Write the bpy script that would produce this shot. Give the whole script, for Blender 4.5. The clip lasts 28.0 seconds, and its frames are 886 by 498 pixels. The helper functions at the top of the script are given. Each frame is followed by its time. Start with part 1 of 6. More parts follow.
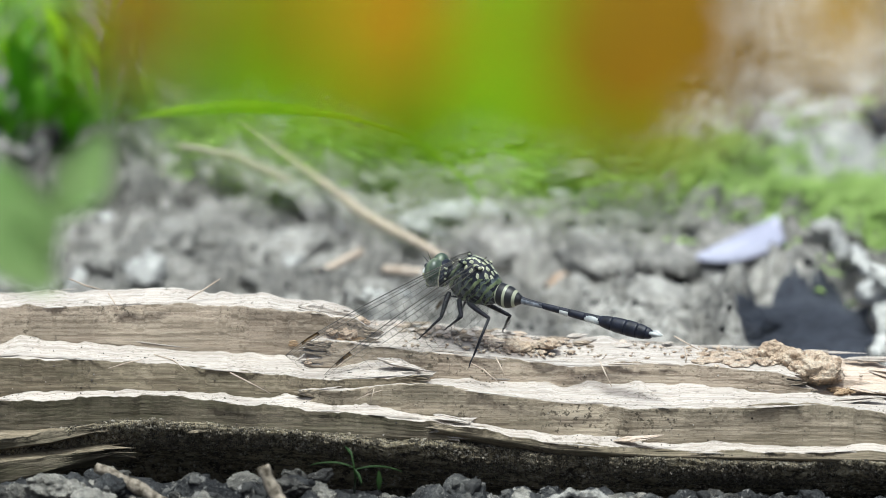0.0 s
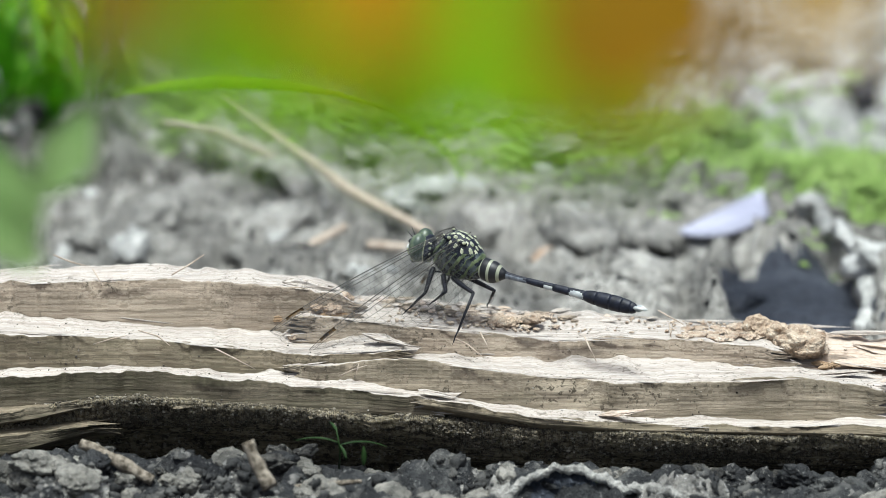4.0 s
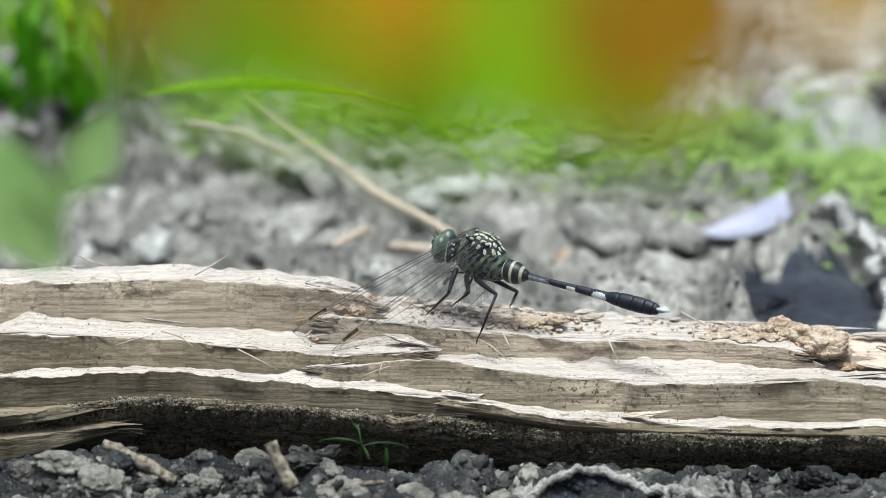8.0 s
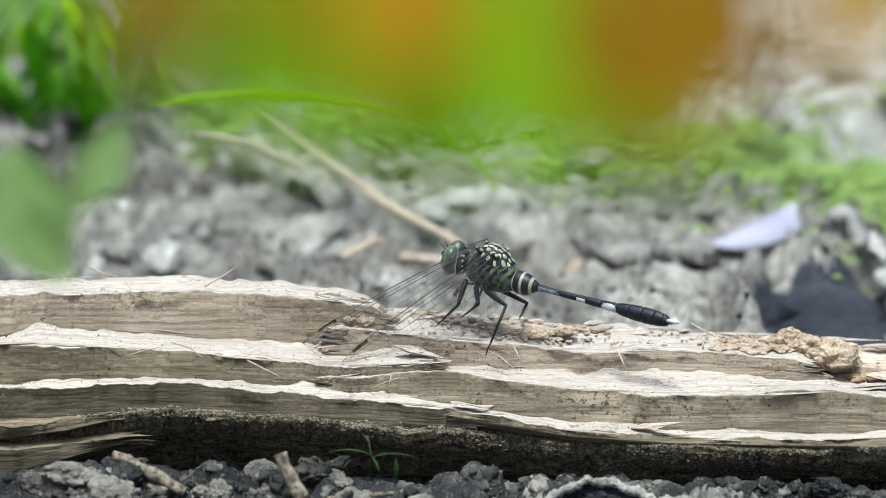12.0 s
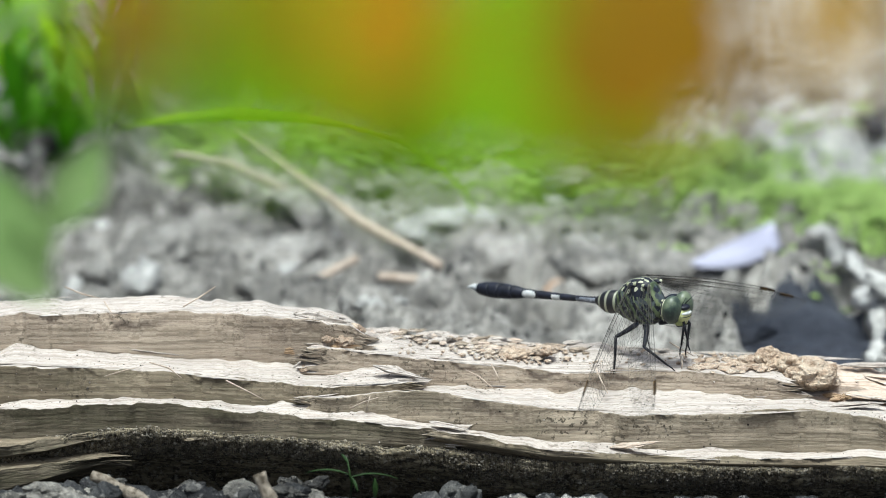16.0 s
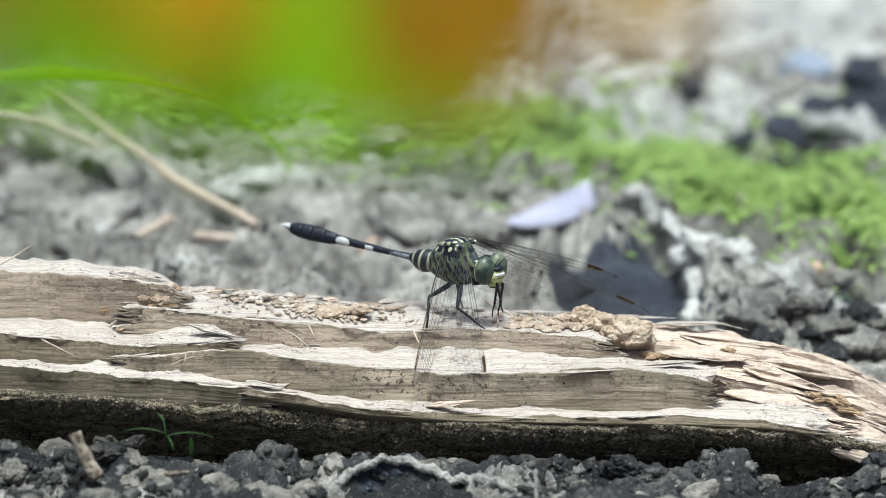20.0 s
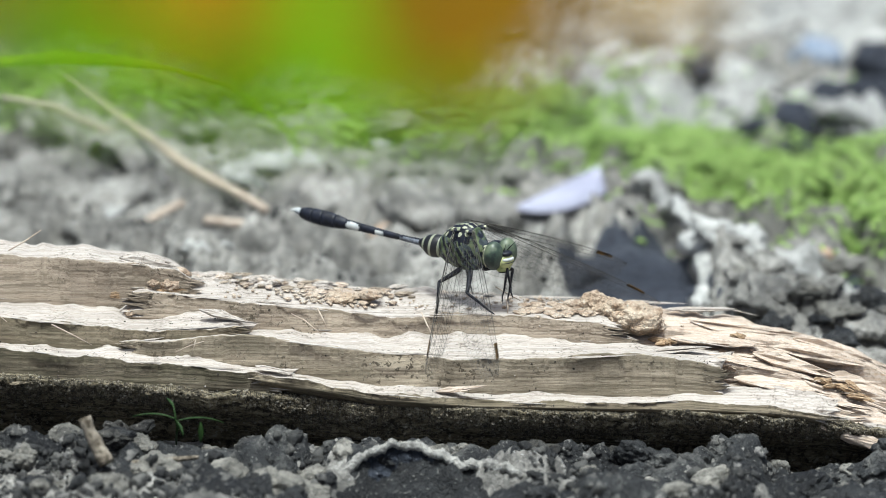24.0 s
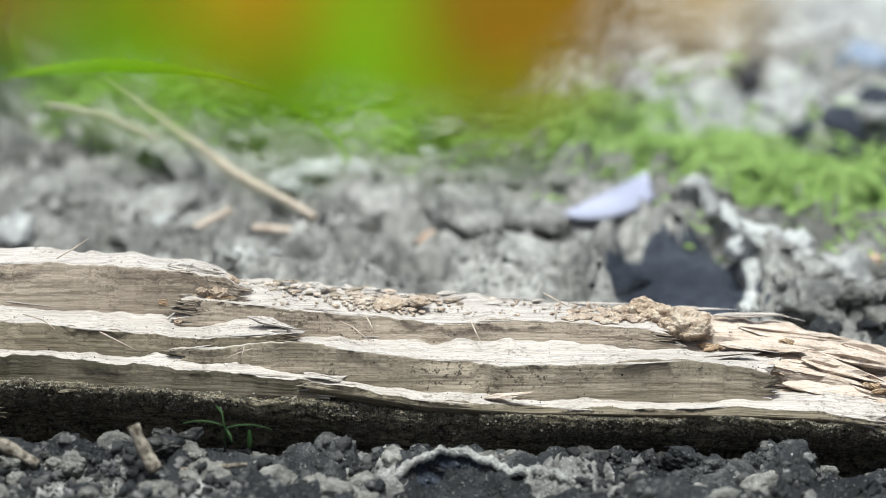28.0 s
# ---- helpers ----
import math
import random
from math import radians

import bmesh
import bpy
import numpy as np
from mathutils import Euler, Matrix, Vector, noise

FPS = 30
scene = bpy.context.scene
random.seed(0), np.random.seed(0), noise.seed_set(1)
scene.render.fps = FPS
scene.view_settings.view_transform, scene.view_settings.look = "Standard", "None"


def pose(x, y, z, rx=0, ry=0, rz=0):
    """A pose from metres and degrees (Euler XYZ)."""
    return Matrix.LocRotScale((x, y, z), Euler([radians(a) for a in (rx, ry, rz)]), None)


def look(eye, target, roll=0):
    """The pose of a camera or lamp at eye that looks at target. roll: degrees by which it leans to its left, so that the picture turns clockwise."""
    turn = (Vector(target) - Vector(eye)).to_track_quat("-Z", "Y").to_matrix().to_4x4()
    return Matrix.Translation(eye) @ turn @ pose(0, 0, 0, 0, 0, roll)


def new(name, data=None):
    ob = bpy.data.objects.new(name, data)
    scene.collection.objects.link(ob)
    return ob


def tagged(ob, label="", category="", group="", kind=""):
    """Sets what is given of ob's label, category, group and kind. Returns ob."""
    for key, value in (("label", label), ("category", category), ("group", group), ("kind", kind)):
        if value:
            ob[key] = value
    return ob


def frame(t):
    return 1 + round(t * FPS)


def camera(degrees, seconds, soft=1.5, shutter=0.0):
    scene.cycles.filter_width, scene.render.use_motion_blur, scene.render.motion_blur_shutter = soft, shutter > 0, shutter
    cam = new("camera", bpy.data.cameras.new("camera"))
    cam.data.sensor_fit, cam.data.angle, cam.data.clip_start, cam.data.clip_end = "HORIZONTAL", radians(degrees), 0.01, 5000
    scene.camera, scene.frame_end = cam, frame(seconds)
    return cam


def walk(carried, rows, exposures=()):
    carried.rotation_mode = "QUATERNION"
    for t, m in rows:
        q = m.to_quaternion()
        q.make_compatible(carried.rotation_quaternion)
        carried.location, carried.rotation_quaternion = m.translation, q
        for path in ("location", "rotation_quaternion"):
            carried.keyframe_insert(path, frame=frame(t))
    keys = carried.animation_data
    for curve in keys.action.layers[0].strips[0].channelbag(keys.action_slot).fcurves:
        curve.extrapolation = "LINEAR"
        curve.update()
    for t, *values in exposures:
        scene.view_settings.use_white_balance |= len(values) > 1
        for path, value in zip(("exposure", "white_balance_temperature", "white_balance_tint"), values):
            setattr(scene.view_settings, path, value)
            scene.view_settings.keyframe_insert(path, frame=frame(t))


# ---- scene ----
# ---- camera: one fixed eye, a long lens that pans by hand ----
cam = camera(8.0, 28.0, soft=0.8, shutter=0.15)
EYE_AT = (0.0, -1.09, 0.3707)
ROWS = [
    (0, -0.0415, -16.7839, -0.0875),
    (0.5, -0.1602, -16.9203, -0.0992),
    (1, -0.2649, -17.0001, -0.0507),
    (1.5, -0.2582, -16.9381, -0.1029),
    (2, -0.2679, -16.9295, -0.0351),
    (2.5, -0.2483, -16.9461, 0.0228),
    (4.5, -0.2114, -17.0151, 0.0228),
    (5, -0.1893, -16.9589, 0.0371),
    (5.5, -0.1596, -16.9196, 0.0173),
    (6, -0.0993, -16.9037, 0.0489),
    (6.5, -0.0104, -16.8930, 0.1297),
    (7, 0.0825, -16.9453, 0.0245),
    (7.5, 0.0436, -16.9373, 0.0153),
    (8, -0.0003, -16.9999, 0.0010),
    (8.5, -0.0494, -17.0719, 0.0155),
    (9, -0.0362, -17.0143, -0.0148),
    (9.5, -0.0289, -16.9182, -0.0395),
    (10, -0.0459, -16.8992, 0.0150),
    (10.5, 0.0294, -16.9139, 0.0107),
    (11, 0.0728, -16.9149, 0.0054),
    (11.5, 0.1156, -16.9302, 0.0320),
    (12, 0.0932, -16.8975, -0.0024),
    (12.5, 0.0649, -16.8932, 0.0555),
    (14.5, -0.0924, -17.1131, 0.1377),
    (15, -0.0901, -16.9329, 0.1070),
    (15.5, -0.1004, -16.7083, 0.0903),
    (16, -0.1253, -16.7199, 0.0487),
    (16.5, -0.1656, -16.8232, 0.0633),
    (17, -0.2382, -16.9391, -0.0085),
    (17.5, -0.4197, -16.9914, -0.0801),
    (18, -0.7668, -16.9899, -0.1710),
    (18.5, -1.0754, -16.9672, -0.2669),
    (19, -1.3536, -16.9905, -0.3584),
    (19.5, -1.5929, -17.0452, -0.3643),
    (20, -1.7151, -17.0862, -0.4412),
    (20.5, -1.7805, -17.1192, -0.4442),
    (22.5, -1.6722, -17.1506, -0.4037),
    (23, -1.6008, -17.2037, -0.4444),
    (23.5, -1.5754, -17.2794, -0.4906),
    (24, -1.6116, -17.2197, -0.4734),
    (24.5, -1.5961, -17.2237, -0.4361),
    (25, -1.5709, -17.2595, -0.4216),
    (25.5, -1.5494, -17.2686, -0.3840),
    (26, -1.5476, -17.2139, -0.2793),
    (26.5, -1.5150, -17.1329, -0.2831),
    (27, -1.4239, -17.1273, -0.2092),
    (27.5, -1.3267, -17.1390, -0.1496),
    (28, -1.2494, -17.1625, -0.1737),
]
EXPOSURE, KELVIN, TINT = 0.46, 5800, -1
walk(cam, [(t, pose(*EYE_AT, 90 + pitch, roll, yaw)) for t, yaw, pitch, roll in ROWS],
     exposures=[(0.0, EXPOSURE, KELVIN, TINT), (28.0, EXPOSURE, KELVIN, TINT)])
cam.data.dof.use_dof = True
cam.data.dof.focus_distance = 1.158
cam.data.dof.aperture_fstop = 13.5

# ---- light: bright hazy sky, a veiled sun near the zenith ----
SUN_ELEVATION, SUN_BEARING = 77.0, 188.0
world = bpy.data.worlds.new("sky")
scene.world = world
world.use_nodes = True
wn = world.node_tree
sky = wn.nodes.new("ShaderNodeTexSky")
sky.sky_type, sky.sun_disc = "NISHITA", False
sky.sun_elevation, sky.sun_rotation = radians(SUN_ELEVATION), radians(SUN_BEARING)
sky.air_density, sky.dust_density, sky.ozone_density = 0.7, 9.5, 1.0
background = wn.nodes["Background"]
background.inputs["Strength"].default_value = 0.125
wn.links.new(sky.outputs[0], background.inputs["Color"])
sun = new("sun", bpy.data.lights.new("sun", "SUN"))
sun.data.energy, sun.data.angle, sun.data.color = 2.95, radians(13), (1.0, 0.985, 0.95)
to_sun = Vector((math.sin(radians(SUN_BEARING)) * math.cos(radians(SUN_ELEVATION)),
                 math.cos(radians(SUN_BEARING)) * math.cos(radians(SUN_ELEVATION)), math.sin(radians(SUN_ELEVATION))))
sun.matrix_world = look(to_sun * 3, (0, 0, 0))

MM = 0.001


# ---- noise ----
def lattice(i, j, k, seed):
    h = (i * 374761393 + j * 668265263 + k * 2147483647 + seed * 1274126177) & 0xFFFFFFFF
    h = ((h ^ (h >> 13)) * 1274126177) & 0xFFFFFFFF
    return ((h ^ (h >> 16)) & 0xFFFF) / 65535.0


def value_noise(x, y, z=0.0, seed=0):
    """Smooth noise, -1 to 1, with features about one unit across."""
    x, y, z = np.broadcast_arrays(np.asarray(x, float), np.asarray(y, float), np.asarray(z, float))
    i, j, k = (np.floor(a).astype(np.int64) for a in (x, y, z))
    u, v, w = x - i, y - j, z - k
    u, v, w = (a * a * a * (a * (a * 6 - 15) + 10) for a in (u, v, w))
    total = 0.0
    for a in (0, 1):
        for b in (0, 1):
            for c in (0, 1):
                total = total + lattice(i + a, j + b, k + c, seed) * (u if a else 1 - u) * (v if b else 1 - v) * (w if c else 1 - w)
    return total * 2 - 1


def fractal(x, y, z=0.0, seed=0, octaves=4, gain=0.5):
    total, size = 0.0, 1.0
    for o in range(octaves):
        total = total + size * value_noise(x * 2 ** o + 7.3 * o, y * 2 ** o - 3.1 * o, np.asarray(z) * 2 ** o + o, seed + o)
        size *= gain
    return total


# ---- materials ----
def material(name, roughness=0.8, specular=0.3, metallic=0.0):
    m = bpy.data.materials.new(name)
    m.use_nodes = True
    b = m.node_tree.nodes["Principled BSDF"]
    b.inputs["Roughness"].default_value = roughness
    b.inputs["Specular IOR Level"].default_value = specular
    b.inputs["Metallic"].default_value = metallic
    return m, m.node_tree, b


def space(tree, scale=(1, 1, 1), turn=(0, 0, 0), output="Object"):
    c = tree.nodes.new("ShaderNodeTexCoord")
    m = tree.nodes.new("ShaderNodeMapping")
    m.inputs["Scale"].default_value = scale
    m.inputs["Rotation"].default_value = [radians(a) for a in turn]
    tree.links.new(c.outputs[output], m.inputs["Vector"])
    return m.outputs[0]


def grain(tree, vector, scale, detail=5.0, rough=0.6, distortion=0.0):
    n = tree.nodes.new("ShaderNodeTexNoise")
    n.inputs["Scale"].default_value, n.inputs["Detail"].default_value = scale, detail
    n.inputs["Roughness"].default_value, n.inputs["Distortion"].default_value = rough, distortion
    tree.links.new(vector, n.inputs["Vector"])
    return n.outputs["Fac"]


def ramp(tree, fac, stops):
    r = tree.nodes.new("ShaderNodeValToRGB")
    while len(r.color_ramp.elements) < len(stops):
        r.color_ramp.elements.new(0.5)
    for e, (at, colour) in zip(r.color_ramp.elements, stops):
        e.position, e.color = at, (*colour, 1)
    tree.links.new(fac, r.inputs[0])
    return r.outputs[0]


def mixed(tree, fac, a, b, kind="MIX"):
    n = tree.nodes.new("ShaderNodeMix")
    n.data_type, n.blend_type = "RGBA", kind
    for socket, value in ((n.inputs[0], fac), (n.inputs[6], a), (n.inputs[7], b)):
        if isinstance(value, bpy.types.NodeSocket):
            tree.links.new(value, socket)
        elif isinstance(value, tuple):
            socket.default_value = (*value, 1)
        else:
            socket.default_value = value
    return n.outputs[2]


def bump(tree, bsdf, height, strength, distance):
    n = tree.nodes.new("ShaderNodeBump")
    n.inputs["Strength"].default_value, n.inputs["Distance"].default_value = strength, distance
    tree.links.new(height, n.inputs["Height"])
    tree.links.new(n.outputs[0], bsdf.inputs["Normal"])


GREY = lambda v: (v, v, v)


def wood(name, dark, mid, pale, grit=0.6, stain=0.5, open_grain=1.0, bands=0.5, grime=0.0):
    m, t, b = material(name, 0.85, 0.2)
    fibre = grain(t, space(t, (80, 2600, 2600)), 1.0, 6, 0.7)
    cracks = grain(t, space(t, (95, 3600, 3600)), 1.0, 4, 0.6, 0.25)
    colour = ramp(t, fibre, [(0.30, dark), (0.49, mid), (0.66, pale)])
    blotch = grain(t, space(t, (70, 160, 160)), 1.0, 4, 0.6)
    colour = mixed(t, ramp(t, blotch, [(0.5, GREY(0)), (0.66, GREY(stain))]), colour, tuple(0.72 * c for c in mid))
    band = grain(t, space(t, (20, 1250, 1250)), 1.0, 5, 0.62)
    colour = mixed(t, ramp(t, band, [(0.40, GREY(bands)), (0.50, GREY(0))]), colour, tuple(0.62 * c for c in dark))
    if grime:
        soot = grain(t, space(t, (55, 240, 240)), 1.0, 6, 0.7)
        colour = mixed(t, ramp(t, soot, [(0.42, GREY(0)), (0.60, GREY(grime))]), colour, (0.062, 0.056, 0.034))
    split = ramp(t, cracks, [(0.33, GREY(0.8 * open_grain)), (0.385, GREY(0))])
    colour = mixed(t, split, colour, (0.085, 0.065, 0.048))
    hairs = grain(t, space(t, (130, 7000, 7000)), 1.0, 2, 0.5)
    colour = mixed(t, ramp(t, hairs, [(0.36, GREY(0.5 * open_grain)), (0.44, GREY(0))]), colour, (0.13, 0.10, 0.075))
    dirt = grain(t, space(t, (1, 1, 1)), 950, 3, 0.7)
    where = grain(t, space(t, (1, 1, 1)), 90, 3, 0.6)
    specks = mixed(t, 1.0, ramp(t, dirt, [(0.56, GREY(0)), (0.61, GREY(grit))]), ramp(t, where, [(0.46, GREY(0)), (0.58, GREY(1))]), "MULTIPLY")
    colour = mixed(t, specks, colour, (0.075, 0.062, 0.045))
    t.links.new(colour, b.inputs["Base Color"])
    bump(t, b, mixed(t, 0.35, mixed(t, 0.5, fibre, mixed(t, 0.5, cracks, hairs)), band), 0.8 * open_grain, 0.0006)
    return m


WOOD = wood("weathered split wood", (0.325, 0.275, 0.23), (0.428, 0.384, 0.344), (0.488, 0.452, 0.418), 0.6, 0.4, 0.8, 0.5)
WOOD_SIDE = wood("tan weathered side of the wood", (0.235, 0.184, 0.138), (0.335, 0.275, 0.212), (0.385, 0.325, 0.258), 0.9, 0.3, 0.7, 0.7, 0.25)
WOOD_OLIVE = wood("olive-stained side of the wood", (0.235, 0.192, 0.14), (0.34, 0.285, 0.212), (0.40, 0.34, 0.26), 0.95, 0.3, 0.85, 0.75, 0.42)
# two darker base tones for the sides, with darker patches over them
WOOD_DARK = wood("dark lower side of the wood with patches", (0.125, 0.10, 0.068), (0.20, 0.165, 0.115), (0.25, 0.21, 0.155), 0.95, 0.3, 0.7, 0.7, 0.6)
WOOD_DARKEST = wood("darkest side of the wood with patches", (0.06, 0.05, 0.034), (0.115, 0.097, 0.068), (0.165, 0.142, 0.105), 0.95, 0.35, 0.8, 0.7, 0.8)
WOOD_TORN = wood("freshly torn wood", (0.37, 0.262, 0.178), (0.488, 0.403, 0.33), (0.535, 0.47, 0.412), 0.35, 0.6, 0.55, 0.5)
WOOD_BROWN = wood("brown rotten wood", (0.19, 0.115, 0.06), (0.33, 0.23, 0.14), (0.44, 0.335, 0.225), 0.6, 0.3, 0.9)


def bark_material():
    m, t, b = material("damp bark with grit", 0.9, 0.2)
    a = grain(t, space(t, (260, 800, 800)), 1.0, 6, 0.7)
    colour = ramp(t, a, [(0.36, (0.018, 0.015, 0.010)), (0.47, (0.13, 0.108, 0.068)), (0.62, (0.29, 0.25, 0.172))])
    pits = grain(t, space(t), 620, 5, 0.75)
    colour = mixed(t, ramp(t, pits, [(0.42, GREY(0.9)), (0.48, GREY(0))]), colour, (0.012, 0.010, 0.008))
    g = grain(t, space(t), 1700, 3, 0.6)
    clumps = ramp(t, grain(t, space(t), 300, 4, 0.7), [(0.42, GREY(0.1)), (0.6, GREY(1))])
    colour = mixed(t, mixed(t, 1.0, ramp(t, g, [(0.55, GREY(0)), (0.61, GREY(0.9))]), clumps, "MULTIPLY"), colour, (0.36, 0.33, 0.27))
    t.links.new(colour, b.inputs["Base Color"])
    bump(t, b, mixed(t, 0.6, a, pits), 1.0, 0.002)
    return m


BARK = bark_material()


def soil_material(name, wet, mid, dry, low=0.36, high=0.62, roughness=0.85, specks=0.66):
    m, t, b = material(name, roughness, 0.35)
    at = t.nodes.new("ShaderNodeNewGeometry").outputs["Position"]
    big = grain(t, at, 38, 5, 0.62)
    patchy = grain(t, at, 260, 4, 0.65)
    small = grain(t, at, 520, 5, 0.72)
    big = mixed(t, 0.32, big, patchy)
    colour = ramp(t, big, [(low, wet), ((low + high) / 2, mid), (high, dry)])
    colour = mixed(t, ramp(t, small, [(0.38, GREY(0.6)), (0.55, GREY(0))]), colour, wet)
    g = grain(t, at, 1500, 2, 0.5)
    colour = mixed(t, ramp(t, g, [(specks, GREY(0)), (specks + 0.06, GREY(0.7))]), colour, tuple(min(0.46, 1.25 * c) for c in dry))
    t.links.new(colour, b.inputs["Base Color"])
    t.links.new(ramp(t, big, [(low, GREY(0.45)), (high, GREY(0.95))]), b.inputs["Roughness"])
    bump(t, b, mixed(t, 0.35, small, g), 1.0, 0.002)
    return m


SOIL = soil_material("grey clay soil", (0.085, 0.081, 0.074), (0.262, 0.25, 0.228), (0.455, 0.438, 0.404), 0.40, 0.62)
CRUST = soil_material("dried clay crust", (0.15, 0.144, 0.132), (0.29, 0.28, 0.257), (0.41, 0.398, 0.368), 0.36, 0.58)
DRY_CLOD = soil_material("pale crumbly clay", (0.06, 0.057, 0.05), (0.17, 0.161, 0.14), (0.295, 0.28, 0.247), 0.38, 0.60)
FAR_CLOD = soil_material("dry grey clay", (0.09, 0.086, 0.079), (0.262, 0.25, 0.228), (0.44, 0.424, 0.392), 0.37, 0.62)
CLOD = soil_material("crumbly clay", (0.019, 0.0178, 0.016), (0.09, 0.085, 0.074), (0.225, 0.213, 0.188), 0.43, 0.62, specks=0.66)
BLUE_CLAY = soil_material("dark bluish clay", (0.007, 0.009, 0.014), (0.03, 0.036, 0.05), (0.11, 0.12, 0.14), 0.40, 0.66, specks=0.62)
# wet clay; its dark blue also stands for the shade in the hollow
WET_SHADE = soil_material("wet and shaded dark clay", (0.008, 0.010, 0.017), (0.03, 0.035, 0.05), (0.085, 0.093, 0.11), 0.38, 0.68)
PALE_CLOD = soil_material("dried white clay", (0.17, 0.169, 0.16), (0.40, 0.395, 0.377), (0.585, 0.58, 0.556), 0.37, 0.58)


def grit_material(name, low, mid, high, top):
    m, t, b = material(name, 0.9, 0.25)
    g = t.nodes.new("ShaderNodeNewGeometry")
    n = grain(t, space(t), 900, 4, 0.7)
    colour = ramp(t, g.outputs["Random Per Island"], [(0.0, low), (0.5, mid), (0.85, high), (1.0, top)])
    colour = mixed(t, ramp(t, n, [(0.35, GREY(0.5)), (0.65, GREY(0))]), colour, (0.04, 0.04, 0.042))
    t.links.new(colour, b.inputs["Base Color"])
    bump(t, b, n, 1.0, 0.0008)
    return m


GRIT = grit_material("mixed clay grit", (0.012, 0.012, 0.012), (0.055, 0.054, 0.051), (0.13, 0.126, 0.116), (0.24, 0.23, 0.215))
BARK_GRIT = grit_material("sand in the bark", (0.03, 0.025, 0.016), (0.10, 0.082, 0.054), (0.19, 0.163, 0.118), (0.36, 0.325, 0.265))
SPECKS = grit_material("dark specks", (0.03, 0.024, 0.018), (0.07, 0.056, 0.042), (0.14, 0.115, 0.09), (0.45, 0.41, 0.36))
# damp soil whose near-black tones also hold the shade of gaps under the log
DAMP_SHADE = soil_material("damp soil darkened for shade", (0.005, 0.0052, 0.006), (0.028, 0.029, 0.030), (0.15, 0.147, 0.137), 0.45, 0.68, specks=0.64)
MUD = soil_material("brown mud crumbs", (0.19, 0.12, 0.072), (0.40, 0.30, 0.21), (0.50, 0.41, 0.315), 0.34, 0.56)
MUD_PALE = soil_material("pale dry mud", (0.23, 0.15, 0.095), (0.43, 0.335, 0.25), (0.51, 0.43, 0.345), 0.36, 0.56)


def leaf_material(name, low, high, through_colour, amount=0.45, roughness=0.5):
    m, t, b = material(name, roughness, 0.15)
    n = grain(t, space(t), 120, 4, 0.6)
    colour = ramp(t, n, [(0.3, low), (0.7, high)])
    t.links.new(colour, b.inputs["Base Color"])
    light = t.nodes.new("ShaderNodeBsdfTranslucent")
    light.inputs["Color"].default_value = (*through_colour, 1)
    mix = t.nodes.new("ShaderNodeMixShader")
    mix.inputs[0].default_value = amount
    t.links.new(b.outputs[0], mix.inputs[1])
    t.links.new(light.outputs[0], mix.inputs[2])
    t.links.new(mix.outputs[0], t.nodes["Material Output"].inputs["Surface"])
    return m


LEAF = leaf_material("fresh green leaf", (0.27, 0.45, 0.01), (0.38, 0.58, 0.015), (0.55, 0.85, 0.01), 0.5)
GRASS = leaf_material("grass blade", (0.08, 0.19, 0.016), (0.19, 0.38, 0.035), (0.25, 0.52, 0.025), 0.5)
SAGE = leaf_material("dull green leaf", (0.17, 0.28, 0.085), (0.30, 0.41, 0.165), (0.28, 0.47, 0.12), 0.45)
WEED = leaf_material("low weed leaf", (0.28, 0.393, 0.112), (0.45, 0.565, 0.212), (0.40, 0.615, 0.145), 0.46)
PALE_LEAF = leaf_material("pale leaf edge", (0.34, 0.36, 0.25), (0.48, 0.49, 0.38), (0.4, 0.45, 0.3), 0.3)
# green lowered to put the log's shade on the seedling into its colour
SPROUT = leaf_material("seedling leaf darkened for shade", (0.016, 0.036, 0.011), (0.042, 0.085, 0.024), (0.03, 0.075, 0.015), 0.3)
ORANGE = leaf_material("withered orange leaf", (0.38, 0.235, 0.004), (0.50, 0.31, 0.006), (0.64, 0.38, 0.005), 0.5)
OLIVE = leaf_material("withered olive leaf", (0.28, 0.20, 0.004), (0.36, 0.26, 0.006), (0.46, 0.34, 0.005), 0.5)
BROWN = leaf_material("withered brown leaf", (0.26, 0.143, 0.003), (0.35, 0.193, 0.004), (0.45, 0.25, 0.004), 0.5)


def plain(name, colours, scale=300, roughness=0.6, specular=0.35, relief=0.3, depth=0.0004, stretch=(1, 1, 1)):
    m, t, b = material(name, roughness, specular)
    n = grain(t, space(t, stretch), scale, 4, 0.6)
    t.links.new(ramp(t, n, [(0.38, colours[0]), (0.62, colours[1])]), b.inputs["Base Color"])
    bump(t, b, n, relief, depth)
    return m


STALK = plain("faded pinkish stalk", ((0.26, 0.215, 0.185), (0.36, 0.305, 0.265)), 400, 0.8, 0.2, 0.4, 0.0004)
STRAW = plain("dry straw", ((0.33, 0.265, 0.205), (0.45, 0.375, 0.305)), 500, 0.7, 0.3, 0.4, 0.0004, (1, 1, 1))
TWIG = plain("grey twig", ((0.06, 0.048, 0.034), (0.26, 0.225, 0.18)), 700, 0.85, 0.2, 0.8, 0.0006)
PAPER = plain("white plastic scrap", ((0.29, 0.29, 0.37), (0.36, 0.36, 0.44)), 60, 0.5, 0.4, 0.2)
STONE_ORANGE = plain("orange brick crumb", ((0.34, 0.235, 0.165), (0.46, 0.335, 0.245)), 220, 0.9, 0.2, 0.8, 0.001)
STONE_BLUE = plain("blue-grey pebble", ((0.13, 0.165, 0.23), (0.22, 0.255, 0.32)), 120, 0.7, 0.4, 0.5, 0.001)
STONE_WHITE = plain("white lime crumb", ((0.60, 0.585, 0.55), (0.76, 0.74, 0.70)), 260, 0.9, 0.2, 0.8, 0.001)
